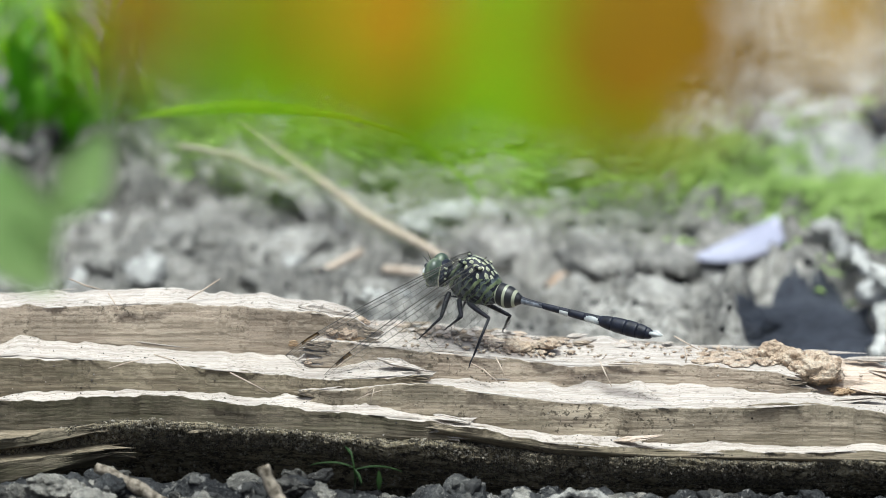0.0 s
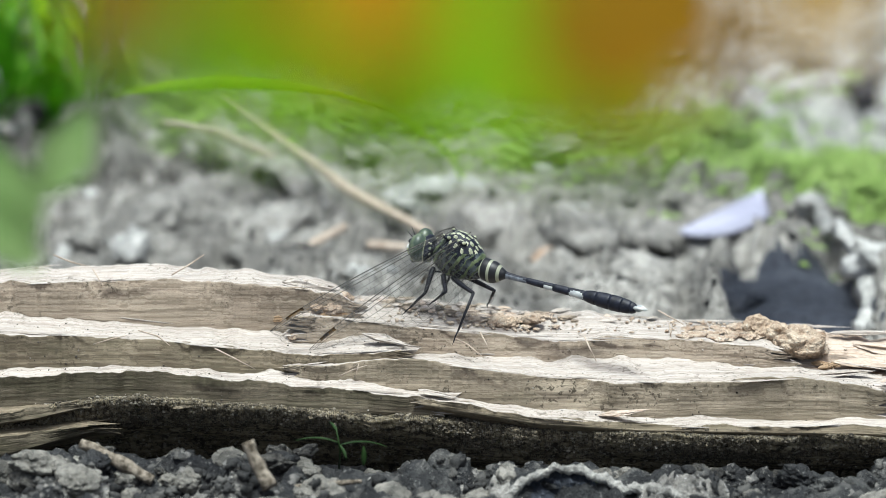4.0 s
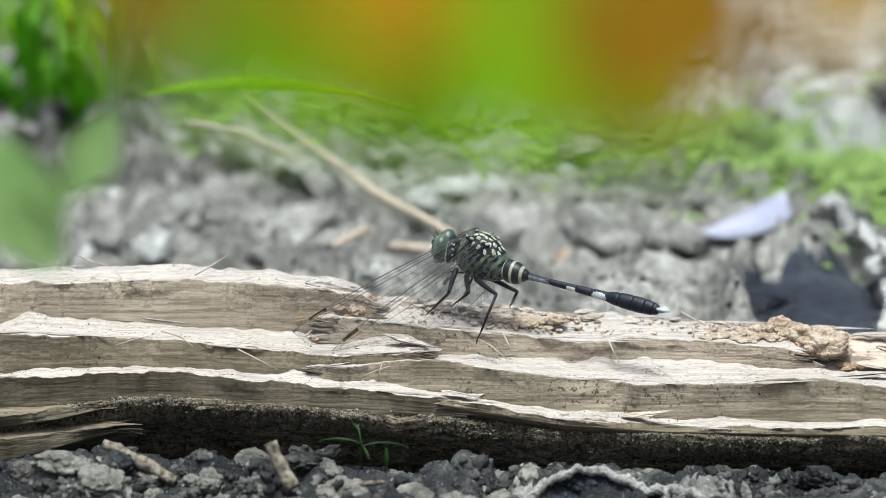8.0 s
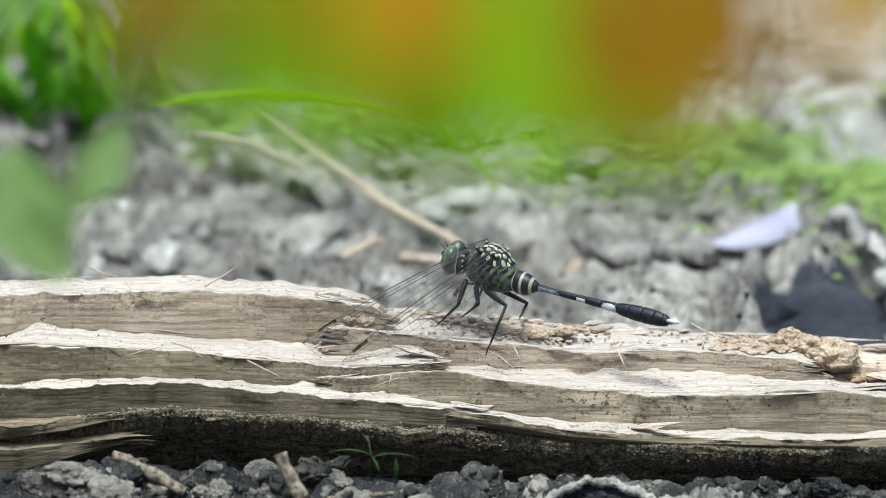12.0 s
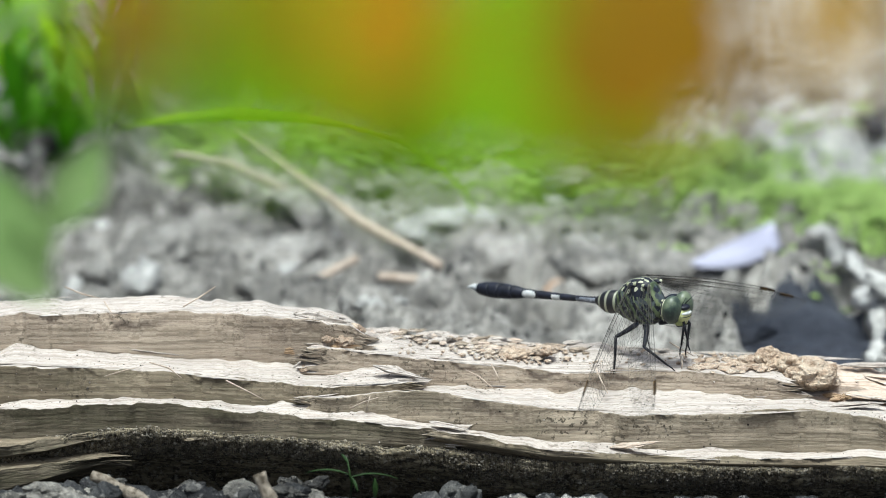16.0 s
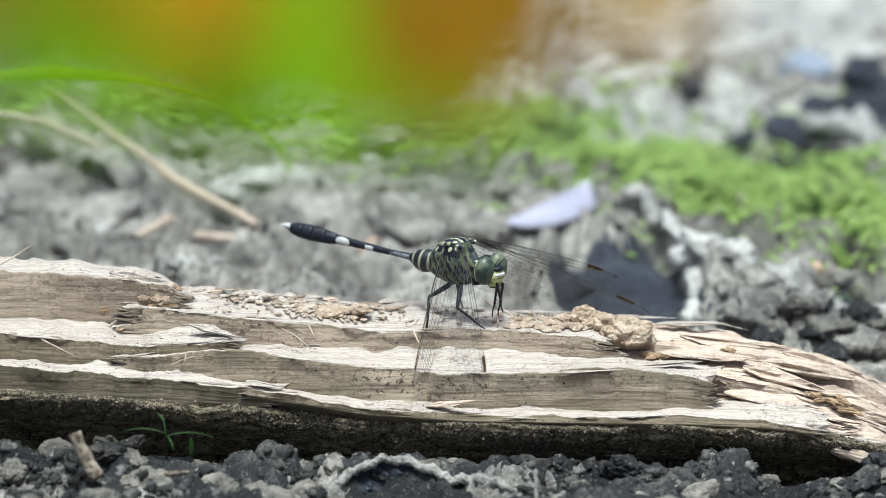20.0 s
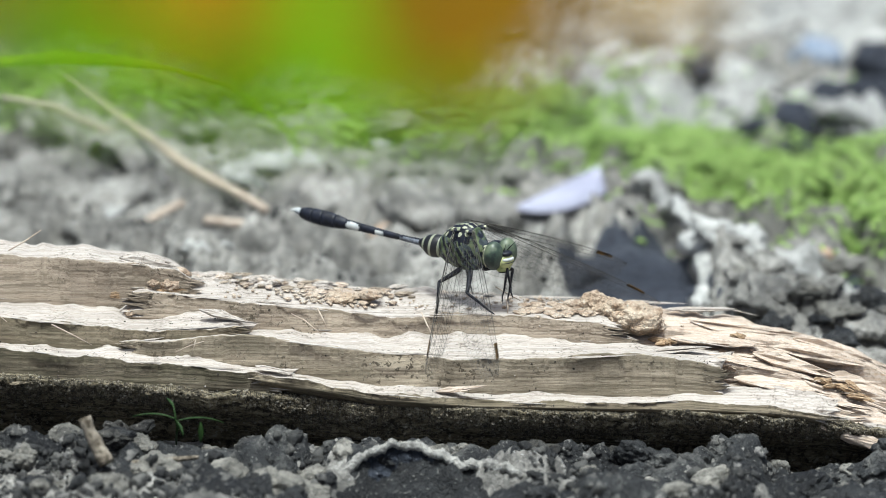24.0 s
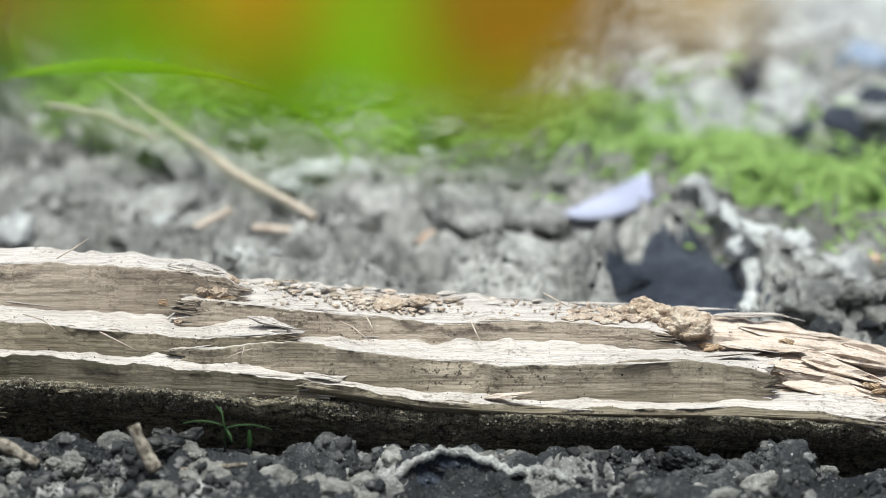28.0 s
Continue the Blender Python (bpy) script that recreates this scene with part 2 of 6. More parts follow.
# insect
BLACK = plain("black chitin", ((0.003, 0.004, 0.008), (0.011, 0.013, 0.024)), 900, 0.5, 0.3, 0.4, 0.0001)
LEG = plain("dark leg chitin", ((0.003, 0.003, 0.005), (0.014, 0.014, 0.020)), 900, 0.5, 0.25, 0.3, 0.0001)
IVORY = plain("ivory cuticle", ((0.30, 0.32, 0.33), (0.52, 0.53, 0.51)), 700, 0.5, 0.4, 0.3, 0.0001)
SMOKE = plain("grey-white cuticle", ((0.05, 0.056, 0.07), (0.19, 0.205, 0.235)), 700, 0.5, 0.4, 0.3, 0.0001)
BODY_GREEN = plain("olive green cuticle", ((0.035, 0.05, 0.022), (0.14, 0.168, 0.085)), 420, 0.45, 0.4, 0.4, 0.0001)
CREAM = plain("cream cuticle", ((0.17, 0.185, 0.11), (0.45, 0.45, 0.33)), 600, 0.45, 0.4, 0.4, 0.0001)
SLATE = plain("slate-grey cuticle", ((0.018, 0.024, 0.03), (0.075, 0.09, 0.095)), 700, 0.42, 0.45, 0.4, 0.0001)
FACE = plain("yellow-green face", ((0.22, 0.25, 0.09), (0.40, 0.41, 0.19)), 500, 0.5, 0.4, 0.3, 0.0001)
VEIN = plain("wing vein", ((0.02, 0.018, 0.015), (0.06, 0.053, 0.042)), 900, 0.4, 0.4, 0.0, 0.0001)
STIGMA = plain("brown wing spot", ((0.015, 0.009, 0.004), (0.085, 0.048, 0.012)), 900, 0.5, 0.3, 0.0, 0.0001)


def eye_material():
    m, t, b = material("faceted green eye", 0.38, 0.4)
    n = grain(t, space(t), 330, 3, 0.6)
    colour = ramp(t, n, [(0.36, (0.016, 0.025, 0.022)), (0.5, (0.045, 0.063, 0.046)), (0.64, (0.115, 0.14, 0.088))])
    t.links.new(colour, b.inputs["Base Color"])
    v = t.nodes.new("ShaderNodeTexVoronoi")
    v.inputs["Scale"].default_value = 4500
    t.links.new(space(t), v.inputs["Vector"])
    bump(t, b, v.outputs["Distance"], 0.15, 0.0001)
    return m


EYE = eye_material()


def ringed_material():
    """Pale base of the abdomen with dark rings along its axis."""
    m, t, b = material("ringed abdomen base", 0.45, 0.4)
    w = t.nodes.new("ShaderNodeTexWave")
    w.wave_type, w.bands_direction = "BANDS", "X"
    w.inputs["Scale"].default_value, w.inputs["Distortion"].default_value = 175, 0.8
    t.links.new(space(t, (1, 0.1, 0.25)), w.inputs["Vector"])
    colour = ramp(t, w.outputs["Fac"], [(0.74, (0.008, 0.008, 0.010)), (0.86, (0.24, 0.25, 0.18))])
    t.links.new(colour, b.inputs["Base Color"])
    return m


RINGED = ringed_material()


def membrane_material():
    """Clear wing skin: mostly let through, with a faint sheen."""
    m = bpy.data.materials.new("clear wing membrane")
    m.use_nodes = True
    t = m.node_tree
    t.nodes.remove(t.nodes["Principled BSDF"])
    clear = t.nodes.new("ShaderNodeBsdfTransparent")
    clear.inputs[0].default_value = (0.97, 0.97, 0.965, 1)
    gloss = t.nodes.new("ShaderNodeBsdfGlossy")
    gloss.inputs["Roughness"].default_value = 0.25
    gloss.inputs["Color"].default_value = (0.8, 0.85, 0.9, 1)
    mix = t.nodes.new("ShaderNodeMixShader")
    mix.inputs[0].default_value = 0.03
    t.links.new(clear.outputs[0], mix.inputs[1])
    t.links.new(gloss.outputs[0], mix.inputs[2])
    t.links.new(mix.outputs[0], t.nodes["Material Output"].inputs["Surface"])
    return m


MEMBRANE = membrane_material()


# ---- mesh helpers: all lengths in millimetres ----
def mesh_of(name, verts, faces, mat, smooth=True):
    me = bpy.data.meshes.new(name)
    me.from_pydata((np.asarray(verts, float) * MM).tolist(), [], faces)
    me.materials.append(mat)
    if smooth:
        me.polygons.foreach_set("use_smooth", [True] * len(me.polygons))
    me.update()
    return me


def piece(name, verts, faces, mat, parent=None, label="", smooth=True):
    ob = new(name, mesh_of(name, verts, faces, mat, smooth))
    if parent is not None:
        ob.parent = parent
    return tagged(ob, label)


def quads(rows, cols, closed=False):
    """Faces of a grid of rows x cols points; closed joins the last column to the first."""
    out = []
    for r in range(rows - 1):
        for c in range(cols if closed else cols - 1):
            d = (c + 1) % cols
            out.append((r * cols + c, r * cols + d, (r + 1) * cols + d, (r + 1) * cols + c))
    return out


def loft(sections, sides=16, power=2.0):
    """Rings (x, y, z, half width, half height) along x, closed at both ends."""
    verts = []
    for x, y, z, w, h in sections:
        for k in range(sides):
            a = 2 * math.pi * k / sides
            c, s = math.cos(a), math.sin(a)
            verts.append((x, y + w * math.copysign(abs(c) ** (2 / power), c), z + h * math.copysign(abs(s) ** (2 / power), s)))
    n = len(sections)
    faces = quads(n, sides, True)
    faces.append(tuple(range(sides - 1, -1, -1)))
    faces.append(tuple((n - 1) * sides + k for k in range(sides)))
    return verts, faces


def tube(points, radii, sides=6):
    """A tube through points, with a radius at each."""
    verts, pts = [], [Vector(p) for p in points]
    side = None
    for i, p in enumerate(pts):
        way = (pts[min(i + 1, len(pts) - 1)] - pts[max(i - 1, 0)]).normalized()
        if side is None:
            side = way.cross(Vector((0, 0, 1)) if abs(way.z) < 0.9 else Vector((1, 0, 0))).normalized()
        side = (side - way * side.dot(way)).normalized()
        up = way.cross(side)
        for k in range(sides):
            a = 2 * math.pi * k / sides
            verts.append(p + radii[i] * (math.cos(a) * side + math.sin(a) * up))
    faces = quads(len(pts), sides, True)
    faces.append(tuple(range(sides - 1, -1, -1)))
    faces.append(tuple((len(pts) - 1) * sides + k for k in range(sides)))
    return [tuple(v) for v in verts], faces


def joined(parts):
    verts, faces = [], []
    for v, f in parts:
        at = len(verts)
        verts.extend(v)
        faces.extend(tuple(i + at for i in q) for q in f)
    return verts, faces


def many(shapes, places):
    """One mesh out of many copies: shapes as (points, faces), places as (which shape, 4 x 4 matrix)."""
    verts, faces, at = [], [], 0
    shapes = [(np.asarray(v, float), f) for v, f in shapes]
    for which, m in places:
        v, f = shapes[which]
        a = np.array(m)
        verts.append(v @ a[:3, :3].T + a[:3, 3])
        faces.extend([tuple(i + at for i in q) for q in f])
        at += len(v)
    return np.concatenate(verts), faces


def ball(level=2):
    bm = bmesh.new()
    bmesh.ops.create_icosphere(bm, subdivisions=level, radius=1.0)
    v = np.array([p.co[:] for p in bm.verts])
    f = [tuple(p.index for p in q.verts) for q in bm.faces]
    bm.free()
    return v, f


BALLS = {k: ball(k) for k in (1, 2, 3, 4, 5)}


def lump(size, seed, level=3, rough=0.35, scale=1.6, crumble=0.34):
    """An irregular crumb of the given half sizes."""
    v, f = BALLS[level]
    n = fractal(v[:, 0] * scale + seed * 3.7, v[:, 1] * scale, v[:, 2] * scale, seed, 4, 0.55)
    ridge = np.abs(fractal(v[:, 0] * scale * 1.7, v[:, 1] * scale * 1.7 + seed, v[:, 2] * scale * 1.7, seed + 40, 3))
    fine = fractal(v[:, 0] * scale * 4.5, v[:, 1] * scale * 4.5, v[:, 2] * scale * 4.5 + seed, seed + 80, 3, 0.7)
    return v * (1 + rough * n - rough * 0.5 * ridge + rough * crumble * fine)[:, None] * np.array(size), f


def knobbly(size, seed, level=4, knobs=60):
    """A clod that breaks up into rounded crumbs, like a cauliflower."""
    rng = np.random.default_rng(seed)
    v, f = BALLS[level]
    n = 1 + 0.26 * fractal(v[:, 0] * 1.5 + seed, v[:, 1] * 1.5, v[:, 2] * 1.5, seed, 3)
    rise = np.zeros(len(v))
    for k in range(knobs):
        c = rng.normal(size=3)
        r = rng.uniform(0.12, 0.42)
        d2 = ((v - c / np.linalg.norm(c)) ** 2).sum(1)
        rise = np.maximum(rise, np.sqrt(np.maximum(0, r * r - d2)))
    fine = fractal(v[:, 0] * 9, v[:, 1] * 9, v[:, 2] * 9 + seed, seed + 3, 3, 0.7)
    return v * (0.80 * n + 0.62 * rise + 0.035 * fine)[:, None] * np.array(size), f


def ellipsoid(centre, radii, level=3):
    v, f = BALLS[level]
    return v * np.array(radii) + np.array(centre), f


def blade(length, width, bend, fold=0.25, steps=10, tip=1.0, broad=0.35):
    """A leaf blade from the origin along +x that rises by z and bends over; a shallow V across; with thickness."""
    verts = []
    for side in (0.0, -0.12):
        x, z, a = 0.0, 0.0, 0.0
        for i in range(steps + 1):
            u = i / steps
            w = width * (0.25 + 0.75 * min(1, u / max(broad, 0.05))) * (1 - max(0, (u - broad) / (1 - broad)) ** 2.2 * 0.97)
            for s in (-1, -0.5, 0, 0.5, 1):
                verts.append((x, s * w, z + side + abs(s) * w * fold))
            a = -bend * u
            x += length / steps * math.cos(a)
            z += length / steps * math.sin(a)
    n = (steps + 1) * 5
    top = quads(steps + 1, 5)
    faces = top + [tuple(i + n for i in reversed(q)) for q in top]
    edge = [r * 5 for r in range(steps + 1)]
    far = [r * 5 + 4 for r in range(steps + 1)]
    for line, flip in ((edge, False), (far, True)):
        for a, b in zip(line, line[1:]):
            q = (a, b, b + n, a + n)
            faces.append(q if flip else q[::-1])
    return verts, faces


def moved(shape, m):
    return [tuple(m @ Vector(v)) for v in shape[0]], shape[1]


def turn(x, y, z, rx=0, ry=0, rz=0):
    return Matrix.LocRotScale((x, y, z), Euler([radians(a) for a in (rx, ry, rz)]), None)


# ---- the ground: one sheet, fine where it is seen, out to the horizon ----
GROUND_Z = -5.0


def ground_height(x, y):
    """Height of the clay in mm at x, y in mm."""
    near = np.exp(-((np.maximum(0, np.abs(x - 15) - 190) / 120) ** 2 + (np.maximum(0, np.abs(y - 170) - 260) / 160) ** 2))
    warp_x = x + 9 * fractal(x / 26, y / 26, 0, 5, 3)
    warp_y = y + 9 * fractal(x / 26, y / 26, 3.3, 9, 3)
    clods = np.abs(fractal(warp_x / 24, warp_y / 24, 0, 21, 4, 0.55))
    crumbs = fractal(x / 5.5, y / 5.5, 0, 33, 4, 0.6)
    amount = 0.55 + 0.45 * np.clip((y - 20) / 60, 0, 1)
    h = amount * (7.0 - 13.0 * clods) + 1.3 * crumbs + 2.2 * fractal(x / 60, y / 60, 0, 61, 2)
    # the hollow behind the log, with a raised rim beyond it
    d = np.hypot((x - 74) / 14.5, (y - 90) / 27)
    h = h - 15 * np.exp(-d ** 8) + 5.0 * np.exp(-((d - 1.28) / 0.2) ** 2) * (y > 75)
    # calmer where the log lies
    bed = np.exp(-((y - 16) / 22) ** 2)
    h = h * (1 - 0.4 * bed) - 3.5 * bed + (4.4 - 1.5 * np.clip((x - 10) / 20, 0, 1) - 2.4 * np.clip((x - 85) / 15, 0, 1)) * np.exp(-((y + 10) / 7) ** 2)
    # a trench under the overhang of the log, and crumbs where the soil lies close
    h = h - 5.0 * np.exp(-((y - 1.5) / 5.2) ** 2) * np.clip((118 - x) / 12, 0, 1)
    close = np.clip((14 - y) / 10, 0, 1)
    h = h + close * (0.8 * np.abs(fractal(x / 2.6, y / 2.6, 0, 91, 3, 0.6)) - 1.1 * np.abs(fractal(warp_x / 9, warp_y / 9, 0, 95, 3, 0.6)))
    # the ground falls away before the broad slab
    h = h - 5.0 * np.exp(-((x - 31) / 17) ** 4 - ((y + 28) / 9.5) ** 4)
    return GROUND_Z + h * near


def axis(low, high, step, far):
    fine = np.arange(low, high + step / 2, step)
    grow = step * 1.32 ** np.arange(1, 60)
    out = np.cumsum(grow)
    out = out[out < far]
    return np.concatenate([low - out[::-1], fine, high + out])


gx = axis(-110, 145, 0.55, 9e5)
gy = axis(-45, 14, 0.55, 9e5)
gy = np.concatenate([gy[gy <= 14], axis(15.2, 430, 1.3, 9e5)[axis(15.2, 430, 1.3, 9e5) > 14.5]])
gxx, gyy = np.meshgrid(gx, gy)
gz = ground_height(gxx, gyy)
ground = piece("ground", np.stack([gxx, gyy, gz], -1).reshape(-1, 3), quads(len(gy), len(gx)), SOIL)
tagged(ground, "grey dried clay soil with dark damp hollows", "ground", kind="structure")


def on_ground(x, y):
    i = int(np.clip(np.searchsorted(gx, x) - 1, 0, len(gx) - 2))
    j = int(np.clip(np.searchsorted(gy, y) - 1, 0, len(gy) - 2))
    u, v = (x - gx[i]) / (gx[i + 1] - gx[i]), (y - gy[j]) / (gy[j + 1] - gy[j])
    return float((gz[j, i] * (1 - u) + gz[j, i + 1] * u) * (1 - v) + (gz[j + 1, i] * (1 - u) + gz[j + 1, i + 1] * u) * v)


# ---- the log: split and weathered, in long layers ----
A_BACK = [(-135.4, 38.7, 19.1), (-88.7, 36.1, 21.9), (-74.0, 35.2, 23.0), (-50.8, 33.9, 23.9), (-35.0, 33.0, 22.9), (-19.3, 32.1, 21.8), (-15.0, 31.8, 20.6), (-11.6, 31.6, 18.6)]
A_FRONT = [(-134.3, 28.7, 20.0), (-88.0, 26.1, 22.3), (-73.3, 25.2, 23.1), (-50.4, 23.9, 23.8), (-34.7, 23.0, 24.0), (-23.3, 22.3, 23.4), (-15.0, 21.8, 21.9), (-11.5, 21.6, 19.6)]
A_LOW = [(-134.4, 27.7, 12.7), (-88.1, 25.1, 14.6), (-76.5, 24.4, 16.6), (-60.9, 23.5, 16.6), (-37.9, 22.2, 14.9), (-25.4, 21.5, 13.4), (-15.0, 20.8, 13.6), (-11.5, 20.6, 15.0)]
B_BACK = [(-134.5, 28.7, 12.6), (-81.9, 25.7, 14.9), (-76.6, 25.4, 17.3), (-60.9, 24.5, 17.2), (-37.9, 23.2, 15.2), (-23.3, 22.3, 14.0), (-6.7, 21.4, 15.4), (-2.3, 21.1, 13.0)]
B_FRONT = [(-133.1, 16.2, 15.3), (-81.0, 13.2, 17.3), (-70.6, 12.6, 17.3), (-49.9, 11.4, 16.6), (-29.3, 10.2, 14.6), (-8.7, 9.0, 14.3), (-2.3, 8.6, 15.5)]
B_LOW = [(-133.2, 15.2, 8.0), (-81.1, 12.2, 9.6), (-65.5, 11.3, 10.7), (-51.0, 10.5, 11.7), (-31.4, 9.3, 9.9), (-14.8, 8.4, 9.3), (6.8, 7.1, 7.2)]
C_BACK = [(-133.2, 15.7, 8.7), (-81.1, 12.7, 10.3), (-65.5, 11.8, 11.3), (-51.0, 11.0, 12.3), (-31.4, 9.8, 10.7), (-14.9, 8.9, 10.2), (5.6, 7.7, 8.1)]
C_FRONT = [(-132.6, 10.2, 9.1), (-80.7, 7.2, 10.7), (-65.2, 6.3, 11.6), (-50.8, 5.5, 12.6), (-39.5, 4.8, 11.6), (-18.9, 3.6, 9.8), (-0.4, 2.5, 8.5), (5.5, 2.2, 7.7)]
C_LOW = [(-132.8, 9.7, 1.6), (-80.8, 6.7, 3.7), (-65.3, 5.8, 6.5), (-50.8, 5.0, 7.2), (-31.3, 3.8, 6.3), (-14.8, 2.9, 5.4), (5.5, 1.7, 5.1)]
E_BACK = [(-23.6, 35.3, 18.0), (-15.1, 34.9, 16.9), (-8.8, 34.5, 17.5), (6.9, 33.6, 16.3), (22.7, 32.7, 15.3), (43.7, 31.5, 14.0), (54.1, 30.9, 13.5), (75.1, 29.7, 13.1), (88.2, 28.9, 12.3), (100.2, 28.3, 8.3)]
E_FRONT = [(-23.3, 19.3, 18.6), (-14.9, 18.9, 18.1), (-3.5, 18.2, 17.0), (12.0, 17.3, 15.8), (22.4, 16.7, 14.9), (43.1, 15.5, 15.2), (62.7, 14.4, 14.1), (74.1, 13.7, 11.7), (98.9, 12.3, 7.8)]
E_LOW = [(-23.3, 18.3, 13.9), (-14.9, 17.9, 13.4), (-2.5, 17.1, 11.7), (12.0, 16.3, 10.4), (22.4, 15.7, 10.1), (43.1, 14.5, 10.4), (65.8, 13.2, 9.3), (81.1, 12.3, 8.3), (99.0, 11.3, 2.9)]
G_BACK = [(-23.3, 19.3, 11.5), (-2.5, 18.1, 12.2), (12.0, 17.3, 11.5), (22.4, 16.7, 11.1), (43.1, 15.5, 11.5), (65.9, 14.2, 10.3), (74.1, 13.7, 10.1), (84.5, 13.1, 9.7)]
G_FRONT = [(-23.1, 7.8, 12.6), (-2.5, 6.6, 14.0), (11.9, 5.8, 12.6), (22.2, 5.2, 11.4), (42.7, 4.0, 10.1), (53.0, 3.4, 10.7), (63.2, 2.8, 12.3), (73.4, 2.2, 11.6), (83.6, 1.6, 10.3)]
G_LOW = [(-23.1, 7.3, 7.3), (-2.5, 6.1, 6.1), (11.9, 5.3, 5.2), (22.2, 4.7, 4.5), (40.7, 3.6, 4.0), (63.3, 2.3, 3.8), (83.7, 1.1, 3.7)]
H_BACK = [(-0.4, 9.0, 6.7), (6.8, 8.6, 6.4), (22.3, 7.7, 4.8), (40.8, 6.6, 4.3), (80.7, 4.3, 4.5), (94.2, 3.5, 5.3), (104.4, 2.9, 3.9)]
H_FRONT = [(-0.4, 2.0, 8.4), (6.8, 1.6, 7.5), (22.2, 0.7, 5.1), (40.6, -0.4, 4.1), (63.1, -1.7, 4.1), (80.2, -2.7, 4.3), (93.7, -3.5, 3.6), (103.9, -4.1, 2.3)]
H_LOW = [(-0.4, 1.2, 7.6), (6.8, 0.8, 6.4), (22.1, -0.1, 4.1), (40.6, -1.2, 3.2), (63.0, -2.5, 3.2), (80.2, -3.5, 3.3), (93.6, -4.3, 2.8), (103.8, -4.9, 1.7)]
D_BACK = [(-133.5, 17.2, 4.0), (-81.3, 14.2, 6.1), (-51.1, 12.5, 7.8), (-14.9, 10.4, 6.3), (6.8, 9.1, 4.0), (42.9, 7.0, 1.4), (80.8, 4.8, 1.6), (104.6, 3.4, -0.6), (121.1, 2.4, -4.3)]
D_FRONT = [(-132.9, 7.9, 1.7), (-80.9, 4.9, 3.5), (-65.3, 4.0, 6.6), (-50.8, 3.2, 8.0), (-31.3, 2.0, 6.8), (-14.8, 1.1, 5.5), (6.8, -0.2, 4.1), (22.2, -1.1, 3.6), (42.7, -2.3, 2.9), (80.3, -4.5, 3.2), (103.9, -5.9, 1.5), (120.3, -6.9, -2.5)]
D_LOW = [(-133.5, 13.3, -5.8), (-81.3, 10.3, -4.0), (-65.6, 9.4, -1.8), (-51.1, 8.6, 1.1), (-31.4, 7.4, 0.4), (-14.9, 6.5, -0.4), (6.8, 5.2, -3.0), (22.3, 4.3, -4.0), (42.9, 3.1, -3.9), (80.6, 0.9, -3.2), (104.4, -0.5, -3.4), (120.8, -1.5, -6.2)]
F_BACK = [(62.0, 29.4, 12.6), (77.8, 28.5, 12.0), (89.4, 27.9, 11.0), (100.4, 27.3, 7.6), (108.0, 26.8, 6.0), (115.0, 26.4, 2.6), (122.0, 26.0, -1.0), (131.0, 25.5, -5.5)]
F_FRONT = [(62.0, 21.3, 11.4), (77.3, 20.5, 10.6), (88.8, 19.9, 9.4), (98.2, 19.3, 8.0), (107.5, 19.0, 7.0), (114.0, 18.5, 3.8), (121.0, 18.0, -0.4), (129.8, 17.5, -5.5)]
F_LOW = [(62.0, 20.3, 8.6), (77.3, 19.5, 7.7), (88.8, 18.9, 6.8), (98.2, 18.3, 5.0), (104.5, 18.0, 1.6), (118.0, 17.2, -4.4), (129.8, 16.5, -9.0)]
J_BACK = [(61.0, 21.5, 10.0), (76.3, 20.6, 9.0), (88.8, 19.9, 8.2), (98.3, 19.3, 6.1), (107.7, 18.8, 2.0)]
J_FRONT = [(61.0, 11.4, 9.8), (75.7, 10.6, 9.0), (88.1, 9.9, 7.8), (97.5, 9.3, 5.6), (106.8, 8.8, 2.9)]
J_LOW = [(61.0, 10.4, 6.2), (75.7, 9.6, 5.5), (88.1, 8.9, 4.6), (97.4, 8.3, 3.5), (106.8, 7.8, 0.1)]
K_BACK = [(78.9, 11.4, 6.0), (89.3, 10.8, 5.1), (99.6, 10.2, 4.0), (109.0, 9.7, 0.2)]
K_FRONT = [(78.4, 3.4, 5.8), (88.7, 2.8, 5.1), (99.0, 2.2, 3.6), (108.3, 1.7, 1.0)]
K_LOW = [(78.4, 2.4, 3.6), (88.7, 1.8, 2.9), (99.0, 1.2, 1.5), (108.3, 0.7, -0.8)]
M_BACK = [(94.0, 18.6, 5.6), (104.0, 18.0, 4.6), (112.0, 17.4, 1.8), (120.0, 16.6, -1.6), (130.0, 16.0, -6.0)]
M_FRONT = [(94.0, 8.0, 3.4), (104.0, 7.0, 2.6), (112.0, 6.4, 0.2), (120.0, 5.6, -2.6), (130.0, 5.0, -6.6)]
M_LOW = [(94.0, 3.4, 0.2), (104.0, 2.6, -0.8), (112.0, 2.0, -3.0), (120.0, 1.4, -6.0), (130.0, 0.8, -9.4)]


def along(rail, x):
    r = np.array(rail)
    return np.interp(x, r[:, 0], r[:, 1]), np.interp(x, r[:, 0], r[:, 2])


